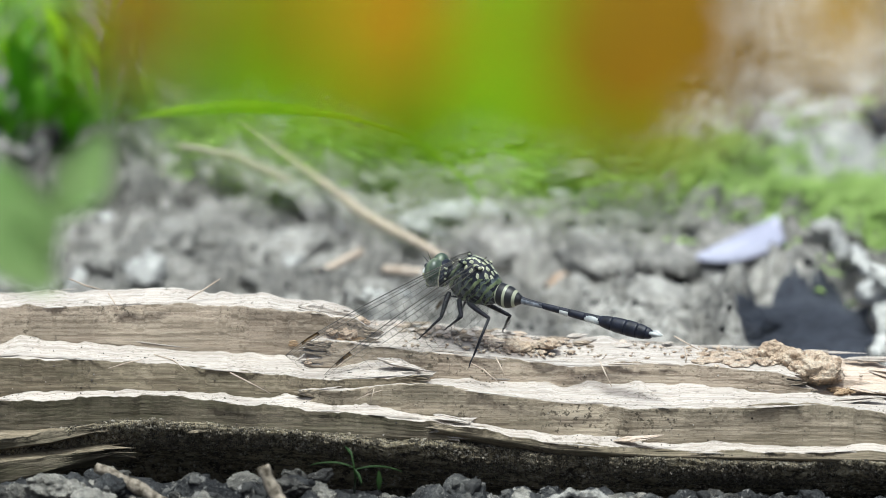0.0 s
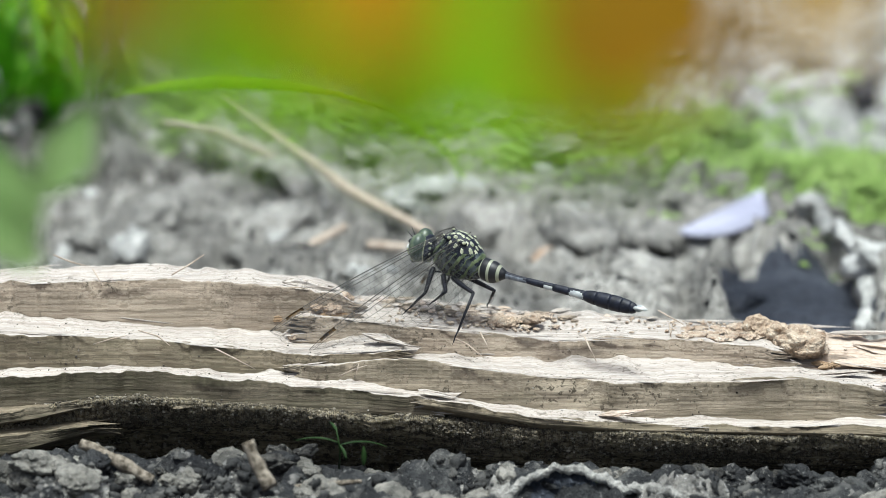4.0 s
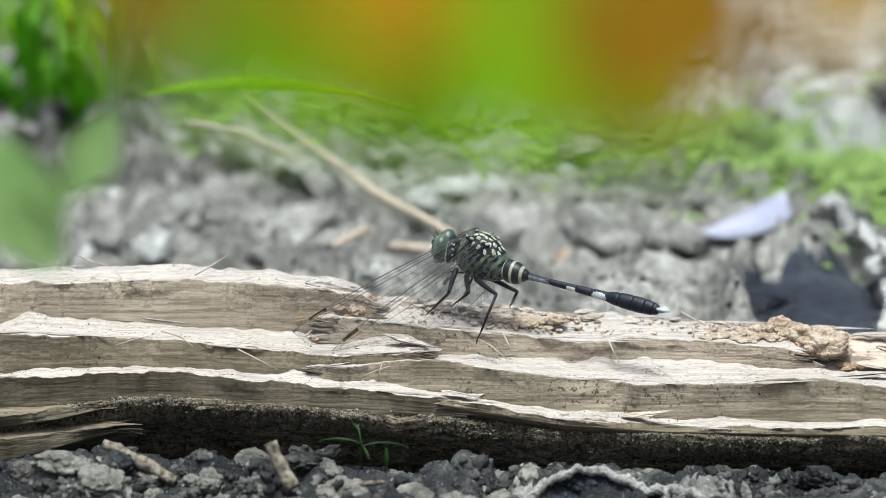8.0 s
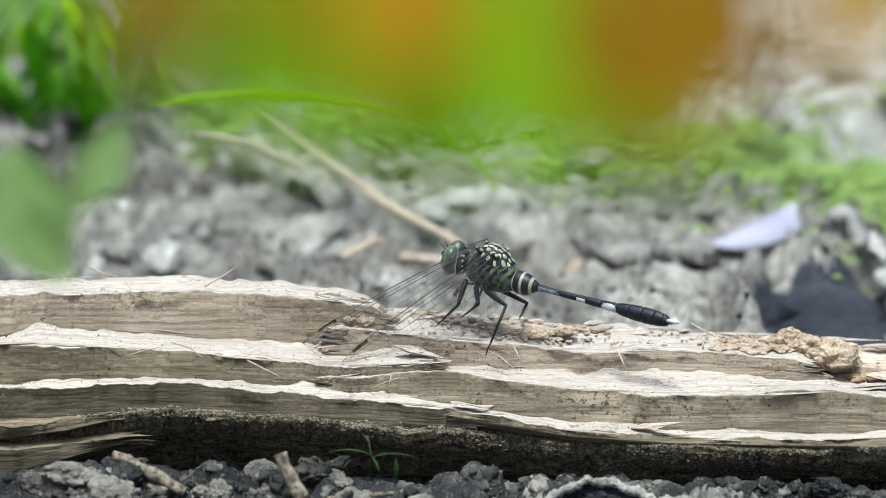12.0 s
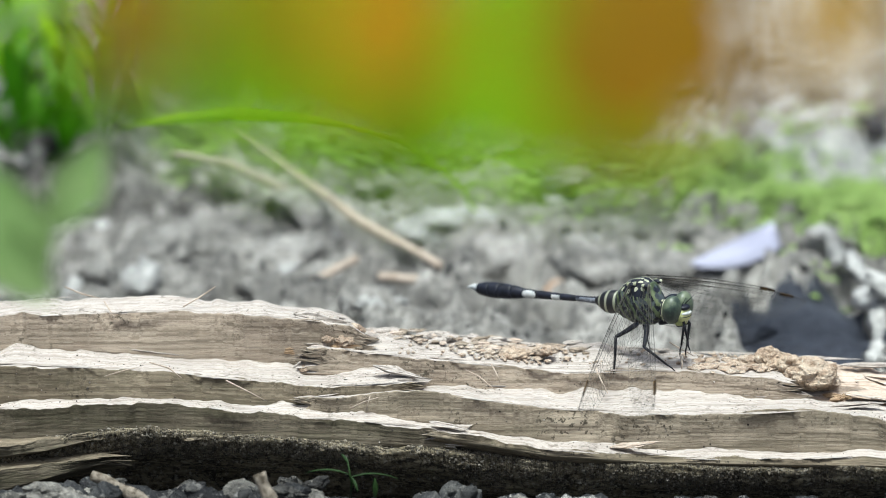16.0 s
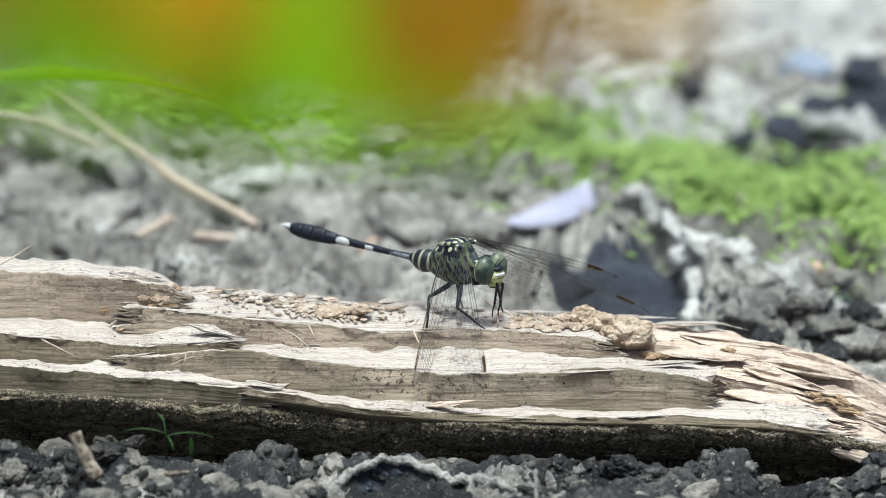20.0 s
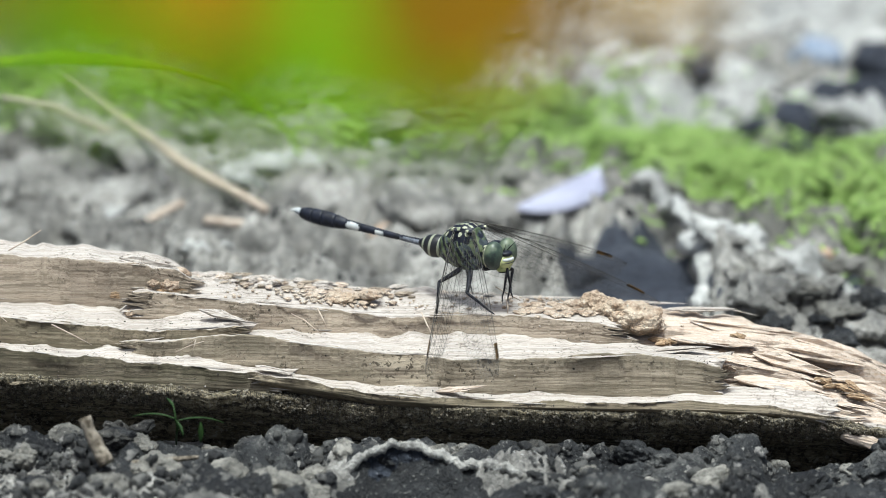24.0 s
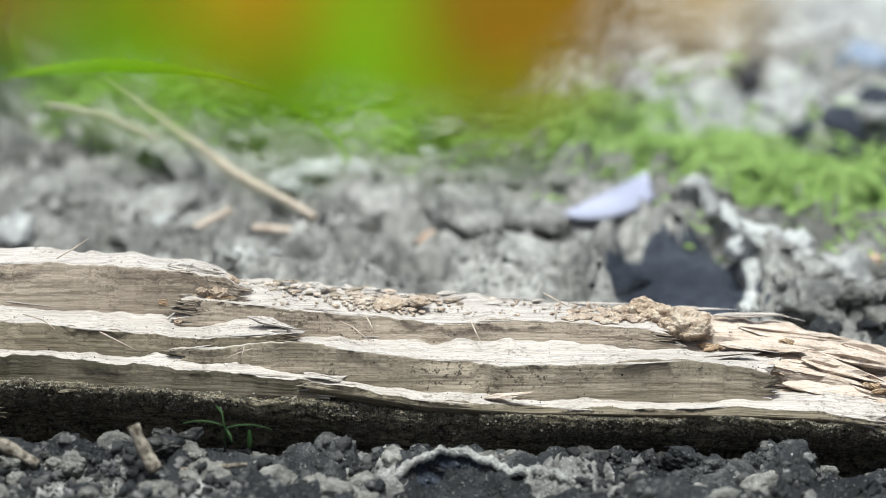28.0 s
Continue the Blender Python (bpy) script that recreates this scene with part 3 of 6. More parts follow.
def layer(name, back, front, low, mat, parent, label, seed, first=None, last=None, side=None, ragged=(3.0, 3.0), rough=1.0, depth=4.0, curl=1.0, under=6.0):
    """A long layer of wood between its back rim, its front rim and the foot of its front face."""
    x0 = back[0][0] if first is None else first
    x1 = back[-1][0] if last is None else last
    nx = int((x1 - x0) / 0.38)
    n_top, n_face, n_low = 28, 30, 9
    ring = n_top + n_face + n_low + 1
    k = np.arange(ring)
    jag0 = ragged[0] * (value_noise(k * 0.55, seed, 0, seed) + 0.6 * value_noise(k * 1.7, seed, 4, seed))
    jag1 = ragged[1] * (value_noise(k * 0.55, seed, 9, seed + 3) + 0.6 * value_noise(k * 1.7, seed, 5, seed))
    u = np.linspace(0, 1, nx)[:, None]
    run = u * (x1 - x0)
    x = x0 + run + jag0[None] * np.clip(1 - run / 9, 0, 1) ** 1.5 + jag1[None] * np.clip(1 - (x1 - x0 - run) / 9, 0, 1) ** 1.5
    yb, zb = along(back, x)
    yf, zf = along(front, x)
    yl, zl = along(low, x)
    # frayed rims
    fray = 0.6 * fractal(x / 6, 0 * x, seed, seed, 5, 0.65) + 0.28 * fractal(x / 1.3, 0 * x, seed + 3, seed + 5, 2, 0.7)
    chip = np.clip(value_noise(x / 14, 0 * x, 2.2, seed + 8) - 0.2, 0, 1) * 2.4
    yf = yf + rough * (fray + chip)
    zf = zf + rough * (0.35 * fractal(x / 7, 0 * x, seed + 4.4, seed + 2, 3) - 0.3 * chip)
    zb = zb + rough * (0.75 * fractal(x / 10, 0 * x, seed + 1.7, seed + 6, 4, 0.6) + (0.22 if rough > 1.2 else 0.07) * fractal(x / 2.3, 0 * x, seed + 2.9, seed + 9, 3, 0.65))
    # across the top (s), down the face (f), under and back (d)
    s, f, d = np.zeros(ring), np.zeros(ring), np.zeros(ring)
    s[1:n_top + 1] = np.linspace(0, 1, n_top)
    s[n_top + 1:] = 1
    f[n_top:n_top + n_face] = np.linspace(0, 1, n_face)
    f[n_top + n_face:] = 1
    d[n_top + n_face:] = np.linspace(0, 1, n_low + 2)[1:]
    top = (np.arange(ring) <= n_top)[None]
    s, f, d = s[None], f[None], d[None]
    y = np.where(top, yb + (yf - yb) * s, yf + (yl - yf) * f ** curl + under * d ** 1.4)
    z = np.where(top, zb + (zf - zb) * s, zf + (zl - zf) * f - depth * d)
    way = np.where(top, s * 11, 11 + f * 8 + d * depth)
    g = 0.09 * fractal(x / 24, way * 0.6, seed, seed + 11, 3) - 0.12 * np.abs(fractal(x / 13.7, way * 1.7, seed, seed + 17, 3)) + 0.05
    g = rough * (g + 0.045 * fractal(x / 5.3, way * 1.3, seed, seed + 19, 3, 0.65))
    g = g * np.where(top | (curl > 1), 1.0, 0.55)
    slope = np.where(top, np.clip((s - 0.8) * 5, 0, 1) * 0.5, np.clip(1 - f * 6, 0, 1) * -0.5 + 1)
    z = z + g * np.cos(slope * math.pi / 2) * 0.9
    y = y - g * np.sin(slope * math.pi / 2) * 1.1
    # closed behind
    z[:, 0], y[:, 0] = np.minimum(zb[:, 0], zl[:, 0]) - depth, yb[:, 0] + 0.5
    verts = np.stack([x, y, z], -1).reshape(-1, 3)
    faces = quads(nx, ring, True)
    # torn ends: each fans in to a sunken middle
    for row, flip in ((0, False), (nx - 1, True)):
        loop = [row * ring + i for i in range(ring)]
        middle = len(verts)
        centre = verts[loop].mean(axis=0) + np.array(((1.2 if row == 0 else -1.2), 0, 0))
        verts = np.concatenate([verts, centre[None]])
        faces += [((a, c, middle) if flip else (c, a, middle)) for a, c in zip(loop, loop[1:] + loop[:1])]
    made = piece(name, verts, faces, mat, parent, label)
    flags = np.ones(len(faces), bool)
    flags[-2 * ring:] = False
    made.data.polygons.foreach_set("use_smooth", flags)
    # front face and underside take the side material, the top keeps its own
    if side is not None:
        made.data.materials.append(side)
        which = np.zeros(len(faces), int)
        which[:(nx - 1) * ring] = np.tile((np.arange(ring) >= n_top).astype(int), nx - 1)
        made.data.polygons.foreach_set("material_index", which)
    return made


log = tagged(new("log"), "pale weathered split log lying on clay soil", "log")
bark = layer("bark", D_BACK, D_FRONT, D_LOW, BARK, log, "dark damp bark with grit", 3, rough=1.5, ragged=(0, 4), depth=8, curl=2.0, under=14)
ledges = [layer("lower_ledge", C_BACK, C_FRONT, C_LOW, WOOD, log, "bleached lower ledge of split wood", 5, side=WOOD_DARKEST, ragged=(0, 3))]
ledges.append(layer("lower_ledge", H_BACK, H_FRONT, H_LOW, WOOD, log, "bleached lower ledge of split wood", 9, side=WOOD_DARK, ragged=(2, 3)))
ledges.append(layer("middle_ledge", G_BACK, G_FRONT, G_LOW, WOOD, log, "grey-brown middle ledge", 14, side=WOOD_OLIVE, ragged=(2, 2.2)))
ledges.append(layer("middle_ledge", B_BACK, B_FRONT, B_LOW, WOOD, log, "bleached middle ledge that ends in a torn tip", 23, side=WOOD_DARK, ragged=(0, 4)))
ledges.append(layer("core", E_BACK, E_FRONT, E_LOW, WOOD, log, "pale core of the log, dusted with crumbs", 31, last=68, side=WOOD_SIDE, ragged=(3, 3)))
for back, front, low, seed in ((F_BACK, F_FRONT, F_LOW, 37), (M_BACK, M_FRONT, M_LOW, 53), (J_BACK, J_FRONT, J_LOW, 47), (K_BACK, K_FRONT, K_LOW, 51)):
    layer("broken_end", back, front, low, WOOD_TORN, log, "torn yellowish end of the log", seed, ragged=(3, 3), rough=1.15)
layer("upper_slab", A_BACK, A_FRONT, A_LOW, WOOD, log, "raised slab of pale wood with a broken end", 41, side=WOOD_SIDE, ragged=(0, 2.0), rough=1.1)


N_BACK = [(-133.0, 14.0, 1.2), (-81.0, 12.0, 1.9), (-70.0, 11.0, 2.8), (-60.0, 9.0, 3.8)]
N_FRONT = [(-133.0, 4.0, -0.4), (-81.0, 2.6, 0.4), (-72.0, 2.2, 1.4), (-60.0, 2.6, 3.2)]
N_LOW = [(-133.0, 3.6, -4.8), (-81.0, 2.4, -3.9), (-72.0, 2.2, -1.4), (-60.0, 2.6, 2.0)]
layer("flake", N_BACK, N_FRONT, N_LOW, WOOD_DARK, log, "grey flake of wood under the log", 61, side=WOOD_DARKEST, ragged=(0, 5), depth=3)
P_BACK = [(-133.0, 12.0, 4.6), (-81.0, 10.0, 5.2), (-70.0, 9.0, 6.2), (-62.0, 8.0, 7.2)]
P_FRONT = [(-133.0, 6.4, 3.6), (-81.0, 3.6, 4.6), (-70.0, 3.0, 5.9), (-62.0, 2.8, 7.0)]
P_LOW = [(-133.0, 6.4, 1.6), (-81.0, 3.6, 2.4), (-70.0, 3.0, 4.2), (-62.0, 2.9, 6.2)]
layer("flake", P_BACK, P_FRONT, P_LOW, WOOD_DARK, log, "grey flake of wood under the log", 67, side=WOOD_DARKEST, ragged=(0, 4), depth=2)


def shard(start, end, width, thick, seed, mat, name="splinter"):
    """A torn splinter from start to end: fluted fibres that break off at different lengths."""
    rng = random.Random(seed)
    a, b = Vector(start), Vector(end)
    way = (b - a).normalized()
    side = way.cross(Vector((0, 0, 1))).normalized()
    up = side.cross(way)
    verts, steps, sides = [], 12, 16
    flute = [rng.uniform(0.55, 1.15) for _ in range(sides)]
    reach = [rng.uniform(0.72, 1.04) for _ in range(sides)]
    phase = rng.uniform(0, 9)
    for i in range(steps + 1):
        u = i / steps
        for k in range(sides):
            c = 2 * math.pi * k / sides
            v = u * reach[k]
            taper = (1 - v ** 2.2 * 0.8) * (0.14 + 0.86 * min(1, u * 3.2) ** 0.7)
            j = flute[k] * (1 + 0.13 * math.sin(u * 7 + k * 1.9 + phase) + 0.07 * math.sin(u * 23 + k * 4.1 + phase))
            verts.append(tuple(a.lerp(b, v) + side * math.cos(c) * width * 0.8 * taper * j + up * math.sin(c) * thick * taper * j))
    faces = quads(steps + 1, sides, True)
    faces.append(tuple(range(sides - 1, -1, -1)))
    middle = len(verts)
    verts.append(tuple(a.lerp(b, 0.8)))
    faces += [(steps * sides + k, steps * sides + (k + 1) % sides, middle) for k in range(sides)]
    return piece(name, verts, faces, mat, log, smooth=False)


PLACES_F_1 = (
    ((75.6, 27.0, 12.6), (89.3, 27.0, 12.6), 1.3, 0.5, WOOD), ((74.4, 24.0, 10.4), (100.8, 25.0, 8.5), 2.0, 0.9, WOOD_TORN),
    ((84.1, 28.0, 9.8), (101.0, 28.0, 6.7), 1.8, 0.9, WOOD_TORN), ((100.4, 26.0, 6.0), (120.6, 26.0, -1.1), 2.6, 1.6, WOOD_TORN), ((88.7, 18.0, 8.2), (105.5, 18.0, 2.5), 2.4, 1.4, WOOD_TORN),
    ((80.3, 10.0, 9.2), (90.2, 10.0, 5.4), 1.9, 1.4, WOOD_TORN), ((89.0, 7.0, 5.3), (107.7, 6.0, 0.3), 3.0, 1.3, WOOD_TORN), ((101.2, -3.0, 0.5), (123.5, -4.0, -7.4), 1.7, 1.2, WOOD_TORN),
)
PLACES_F_2 = (
    ((103.2, 15.0, 3.7), (120.0, 15.0, -1.9), 2.4, 2.0, WOOD_TORN), ((106.3, 2.0, -1.2), (121.9, 2.0, -3.1), 1.3, 0.8, WOOD), ((71.4, 9.0, 10.3), (82.8, 9.0, 11.2), 2.0, 0.6, WOOD),
    ((-10.7, 13.0, 17.2), (-0.9, 12.0, 14.9), 1.7, 0.6, WOOD), ((-25.4, 24.0, 23.7), (-15.0, 24.0, 22.1), 1.6, 1.2, WOOD),
    ((-19.1, 16.0, 14.0), (-8.7, 15.0, 13.3), 1.6, 0.6, WOOD), ((32.4, 2.0, 5.0), (41.6, 1.0, 6.4), 1.4, 0.5, WOOD_TORN), ((-0.4, 4.0, 9.3), (6.8, 3.0, 8.1), 1.3, 0.5, WOOD),
)
PLACES_F_3 = (
    ((49.1, 0.6, 2.2), (54.8, 0.6, 2.4), 0.9, 0.5, WOOD), ((-45.0, 1.6, 6.6), (-41.4, 1.6, 6.9), 0.6, 0.4, WOOD_DARK),
    ((94.3, 22.0, 5.8), (106.9, 22.0, 3.8), 1.4, 1.1, WOOD_TORN),
    ((84.8, 22.0, 8.5), (98.4, 22.0, 6.9), 1.6, 0.9, WOOD_TORN), ((97.7, 11.0, 1.7), (110.1, 9.0, -3.1), 1.6, 1.2, WOOD_TORN), ((108.3, 13.0, 1.0), (121.9, 12.0, -3.7), 2.0, 1.4, WOOD_TORN),
)
for start, end, width, thick, mat in PLACES_F_1 + PLACES_F_2 + PLACES_F_3:
    shard(start, end, width, thick, int(abs(start[0]) * 7 + abs(start[2]) * 3), mat)

# the torn end: splinters that lie along its broken layers, brown where the rot shows
fray = random.Random(17)
for i in range(64):
    over, under = fray.choice(((F_BACK, F_FRONT), (F_BACK, F_FRONT), (J_BACK, J_FRONT), (J_BACK, J_FRONT), (K_BACK, K_FRONT), (M_BACK, M_FRONT), (M_BACK, M_FRONT)))
    L = fray.uniform(3, 13) * (1.3 if over is F_BACK else 1)
    x, k = fray.uniform(max(66, over[0][0]), min(121, over[-1][0]) - 3), fray.random()
    ends = []
    for at in (x, x + L):
        (y0, z0), (y1, z1) = along(over, at), along(under, at)
        ends.append(Vector((at, float(y0 + (y1 - y0) * k), float(z0 + (z1 - z0) * k))))
    ends[1] += Vector((0, fray.uniform(-0.8, 0.8), fray.uniform(-0.3, 0.6)))
    shard(ends[0], ends[1], fray.uniform(0.5, 1.7), fray.uniform(0.12, 0.34), 1300 + i, WOOD_BROWN if fray.random() < 0.16 else WOOD_TORN)
for x, y, z, r in ((73.5, 15.5, 10.4, 2.2), (90.0, 12.0, 7.0, 2.0), (93.0, 11.0, 6.2, 1.6), (105.5, 9.0, 3.8, 2.6), (109.5, 8.0, 2.2, 2.2), (88.0, 20.0, 9.7, 1.4), (103.0, 10.0, 4.6, 1.5)):
    for i in range(5):
        shard((x + fray.uniform(-1, 1) * r, y + fray.uniform(-1, 1) * r, z + fray.uniform(-0.5, 0.3)), (x + r * fray.uniform(0.8, 2.0), y + fray.uniform(-1, 1) * r, z - fray.uniform(0.1, 1.2)), 0.8, 0.55, 1700 + i, WOOD_BROWN)

for start, end, width, thick in (((91.0, 14.0, 8.4), (106.0, 12.0, 4.4), 3.2, 1.7), ((76.0, 16.0, 10.6), (94.0, 17.0, 8.9), 3.4, 1.1), ((95.0, 18.0, 8.2), (112.0, 17.0, 5.0), 3.4, 1.5), ((87.0, 6.0, 6.2), (105.0, 4.0, 3.6), 3.0, 1.2),
                                 ((99.0, 22.0, 8.6), (116.0, 21.0, 3.4), 3.0, 1.4), ((84.0, 8.0, 9.4), (89.5, 7.0, 8.2), 2.2, 1.2), ((80.0, 24.0, 11.4), (101.0, 24.0, 8.4), 2.6, 1.0), ((108.0, 12.0, 2.6), (121.0, 11.0, -2.0), 3.0, 1.4)):
    shard(start, end, width, thick, int(start[0] * 31), WOOD_TORN)

# the rotten hollow near the broken end of the upper slab
rot = random.Random(23)
for i in range(26):
    x, z = rot.uniform(-29.5, -15.5), rot.uniform(14.6, 18.4)
    y = float(along(A_FRONT, x)[0]) - 0.75 + 0.12 * (17 - z)
    shard((x, y, z), (x + rot.uniform(1.2, 4.0), y - rot.uniform(-0.2, 0.3), z + rot.uniform(-0.5, 0.4)), rot.uniform(0.3, 0.6), rot.uniform(0.25, 0.7), 1900 + i, rot.choice((WOOD_BROWN, WOOD_BROWN, WOOD_TORN, WOOD_SIDE)))
# scabs of weathered wood that lift along the top of the core
for i in range(75):
    x = rot.choice((rot.gauss(-4, 5), rot.gauss(14, 6), rot.uniform(-12, 66)))
    if not -14 < x < 66:
        continue
    k = rot.uniform(0.02, 0.45)
    (y0, z0), (y1, z1) = along(E_BACK, x), along(E_FRONT, x)
    at = Vector((x, float(y0 + (y1 - y0) * k), float(z0 + (z1 - z0) * k) + 0.1))
    shard(at, at + Vector((rot.uniform(1.2, 4.5), rot.uniform(-0.8, 0.8), rot.uniform(-0.2, 0.5))), rot.uniform(0.5, 1.5), rot.uniform(0.2, 0.6), 2000 + i, rot.choice((WOOD, WOOD, WOOD_TORN, WOOD_SIDE)), "sliver")

# thin slivers lifted along the edges of the ledges
for rail_of, lift in ((A_FRONT, 0.2), (B_FRONT, 0.2), (C_FRONT, 0.1), (E_FRONT, 0.2), (G_FRONT, 0.15), (H_FRONT, 0.1), (B_BACK, 0.4), (G_BACK, 0.4), (E_BACK, 0.1), (A_BACK, 0.1)):
    low, high = max(-95, rail_of[0][0]), min(118, rail_of[-1][0])
    for i in range(int((high - low) / 15)):
        x = random.uniform(low, high - 8)
        L = random.uniform(4, 16)
        (y0, z0), (y1, z1) = along(rail_of, x), along(rail_of, x + L)
        dy, dz = random.uniform(-0.6, 0.8), lift + random.uniform(-0.35, 0.1)
        shard((x, float(y0) + dy, float(z0) + dz), (x + L, float(y1) + dy + random.uniform(-0.5, 0.5), float(z1) + dz + random.uniform(-0.1, 0.3)),
              random.uniform(0.25, 0.6), random.uniform(0.1, 0.24), 900 + i, WOOD, "sliver")

# loose hairs of wood and dry grass on the log
PLACES_E_1 = (
    ((-59.6, 9.0, 16.4), (-56.5, 9.0, 17.4), (-53.7, 9.0, 18.1)), ((-51.4, 10.0, 18.8), (-47.8, 9.0, 18.0), (-45.5, 7.0, 16.8)), ((-37.4, 7.0, 16.3), (-33.8, 6.0, 14.7), (-30.0, 6.0, 12.6)),
    ((6.3, 16.0, 15.3), (8.7, 13.0, 15.0), (11.6, 10.0, 13.4)), ((11.0, 17.0, 16.1), (11.8, 15.0, 15.1), (12.6, 14.0, 13.6)), ((30.1, 16.0, 15.6), (31.1, 14.0, 13.8), (32.2, 11.0, 12.4)),
    ((-68.1, 34.0, 25.9), (-64.9, 34.0, 24.5), (-60.8, 34.0, 23.4)), ((-45.8, 26.0, 24.4), (-42.7, 28.0, 25.7), (-39.9, 30.0, 27.1)),
)
PLACES_E_2 = (
    ((-14.8, 6.0, 11.2), (-12.2, 6.0, 12.5), (-9.7, 7.0, 13.0)), ((45.8, 20.0, 16.8), (46.1, 18.0, 15.8), (45.9, 18.0, 14.7)), ((44.0, 26.0, 17.4), (46.0, 25.0, 16.5), (48.6, 24.0, 15.3)),
    ((-60.4, 27.0, 25.2), (-58.5, 25.0, 22.8), (-56.4, 25.0, 23.4)), ((-12.8, 6.0, 12.6), (-11.2, 6.0, 13.7), (-11.9, 5.0, 11.1)),
)
for points in PLACES_E_1 + PLACES_E_2:
    v, f = tube(points, (0.13, 0.16, 0.08), 5)
    piece("wood_fibre", v, f, STRAW, log, "loose pale fibre")


# ---- crumbs of brown mud stuck along the top of the log ----
def mud(at, size, seed, level=3):
    v, f = knobbly([c * 0.95 for c in size], seed, level, 80 if level > 3 else 20)
    ob = piece("mud_crumb", v, f, MUD if max(size) > 2.6 else MUD_PALE)
    ob.location = [c * MM for c in at]
    return tagged(ob, "dry brown mud crumb stuck on the log", "mud crumb", "mud crumbs on the log")


mud((69.3, 19.0, 13.3), (5.3, 4.6, 3.2), 4, 5)
mud((73.3, 20.0, 11.7), (2.2, 2.4, 1.8), 5, 4)
mud((65.9, 22.0, 14.1), (3.4, 3.2, 2.4), 7, 5)
mud((62.4, 23.0, 14.3), (3.6, 3.0, 2.7), 8, 5)
mud((58.7, 24.0, 13.8), (2.6, 2.6, 1.8), 15, 5)
mud((56.1, 24.0, 13.3), (2.0, 2.2, 1.4), 16, 4)
for at, r in (((-16.2, 22.0, 19.1), 1.7), ((-18.5, 21.5, 17.3), 1.3), ((-15.0, 22.0, 16.1), 1.5), ((-20.4, 20.0, 14.9), 1.4), ((-14.2, 25.0, 20.1), 1.6), ((-19.1, 21.0, 19.7), 0.9), ((-23.3, 19.0, 14.6), 1.0)):
    mud(at, (r * 1.3, r, r * 0.8), int(r * 100), 4)
mud((15.2, 24.0, 15.8), (3.2, 2.4, 1.4), 17, 4)
mud((21.0, 24.0, 16.5), (2.4, 2.0, 1.1), 18, 4)
for i in range(150):
    u = random.random()
    if i % 3:
        x, y = 925 + 110 * random.gauss(0, 0.38), 562 + random.gauss(0, 7)
    else:
        x, y = 1250 + 190 * random.random(), 582 + random.gauss(0, 8)
    X = (x - 784) * 0.1045
    depth = 31 - (y - 545) * 0.28
    _, zt = along(E_BACK, np.array([X]))
    _, zf = along(E_FRONT, np.array([X]))
    k = (depth - 17) / 17
    r = random.uniform(0.35, 1.0) * (0.8 if i % 3 else random.choice((1, 1, 1.4)))
    mud((X, depth, float(zf[0] + (zt[0] - zf[0]) * k) + 0.1 * r), (r * 1.6, r * 1.2, r * 0.55), 100 + i, 3)


# the fine crust of mud between the crumbs
places = []
for i in range(420):
    x = random.choice((random.gauss(905, 55), random.gauss(1330, 80), random.uniform(700, 1500)))
    X = (x - 784) * 0.1045
    depth = random.uniform(20, 31)
    (_, zt), (_, zf) = along(E_BACK, np.array([X])), along(E_FRONT, np.array([X]))
    r = random.uniform(0.1, 0.34)
    places.append((i % 8, turn(X, depth, float(zf[0] + (zt[0] - zf[0]) * (depth - 17) / 17) + 0.1 * r, 0, 0, random.uniform(0, 360)) @ Matrix.Diagonal((r * 1.4, r * 1.2, r * 0.8, 1))))
tagged(piece("mud_crust", *many([lump((1, 1, 1), 700 + i, 2, 0.35, 1.6, 0.5) for i in range(8)], places), MUD_PALE), "thin crust of dry brown mud on the log", "mud", kind="stuff")

# ---- sand and specks of soil that cling to the log ----
def cling(host, count, small, large, mat, label, seed):
    """Grains scattered in clumps over the faces of a layer that look forward or up."""
    rng = np.random.default_rng(seed)
    n = len(host.data.polygons)
    centre, normal = np.zeros(n * 3), np.zeros(n * 3)
    host.data.polygons.foreach_get("center", centre)
    host.data.polygons.foreach_get("normal", normal)
    centre, normal = centre.reshape(-1, 3) / MM, normal.reshape(-1, 3)
    clump = fractal(centre[:, 0] / 9, centre[:, 1] / 3, centre[:, 2] / 3, seed, 3)
    fits = (np.abs(centre[:, 0] - 12) < 112) & ((normal[:, 1] < -0.25) | (normal[:, 2] > 0.4)) & (clump > (-0.3 if host is bark else 0.1))
    picks = rng.choice(np.nonzero(fits)[0], min(count, int(fits.sum())), replace=False)
    shapes = []
    for i in range(8):
        v, f = BALLS[1]
        shapes.append((v * (1 + 0.35 * rng.uniform(-1, 1, (len(v), 1))) * rng.uniform(0.7, 1.3, 3), f))
    where = []
    for i in picks:
        r = rng.uniform(small, large) * rng.choice((1, 1, 1, 1.7))
        x, y, z = centre[i] + normal[i] * 0.2 * r
        where.append((int(rng.integers(8)), turn(x, y, z, 0, 0, rng.uniform(0, 360)) @ Matrix.Diagonal((r, r, r, 1))))
    tagged(piece("grit", *many(shapes, where), mat, log, label, smooth=False), label, kind="stuff")


cling(bark, 22000, 0.05, 0.21, BARK_GRIT, "sand and soil clinging to the bark", 1)
for i, host in enumerate(ledges):
    cling(host, 260, 0.04, 0.12, SPECKS, "dark specks of soil on the wood", 20 + i)



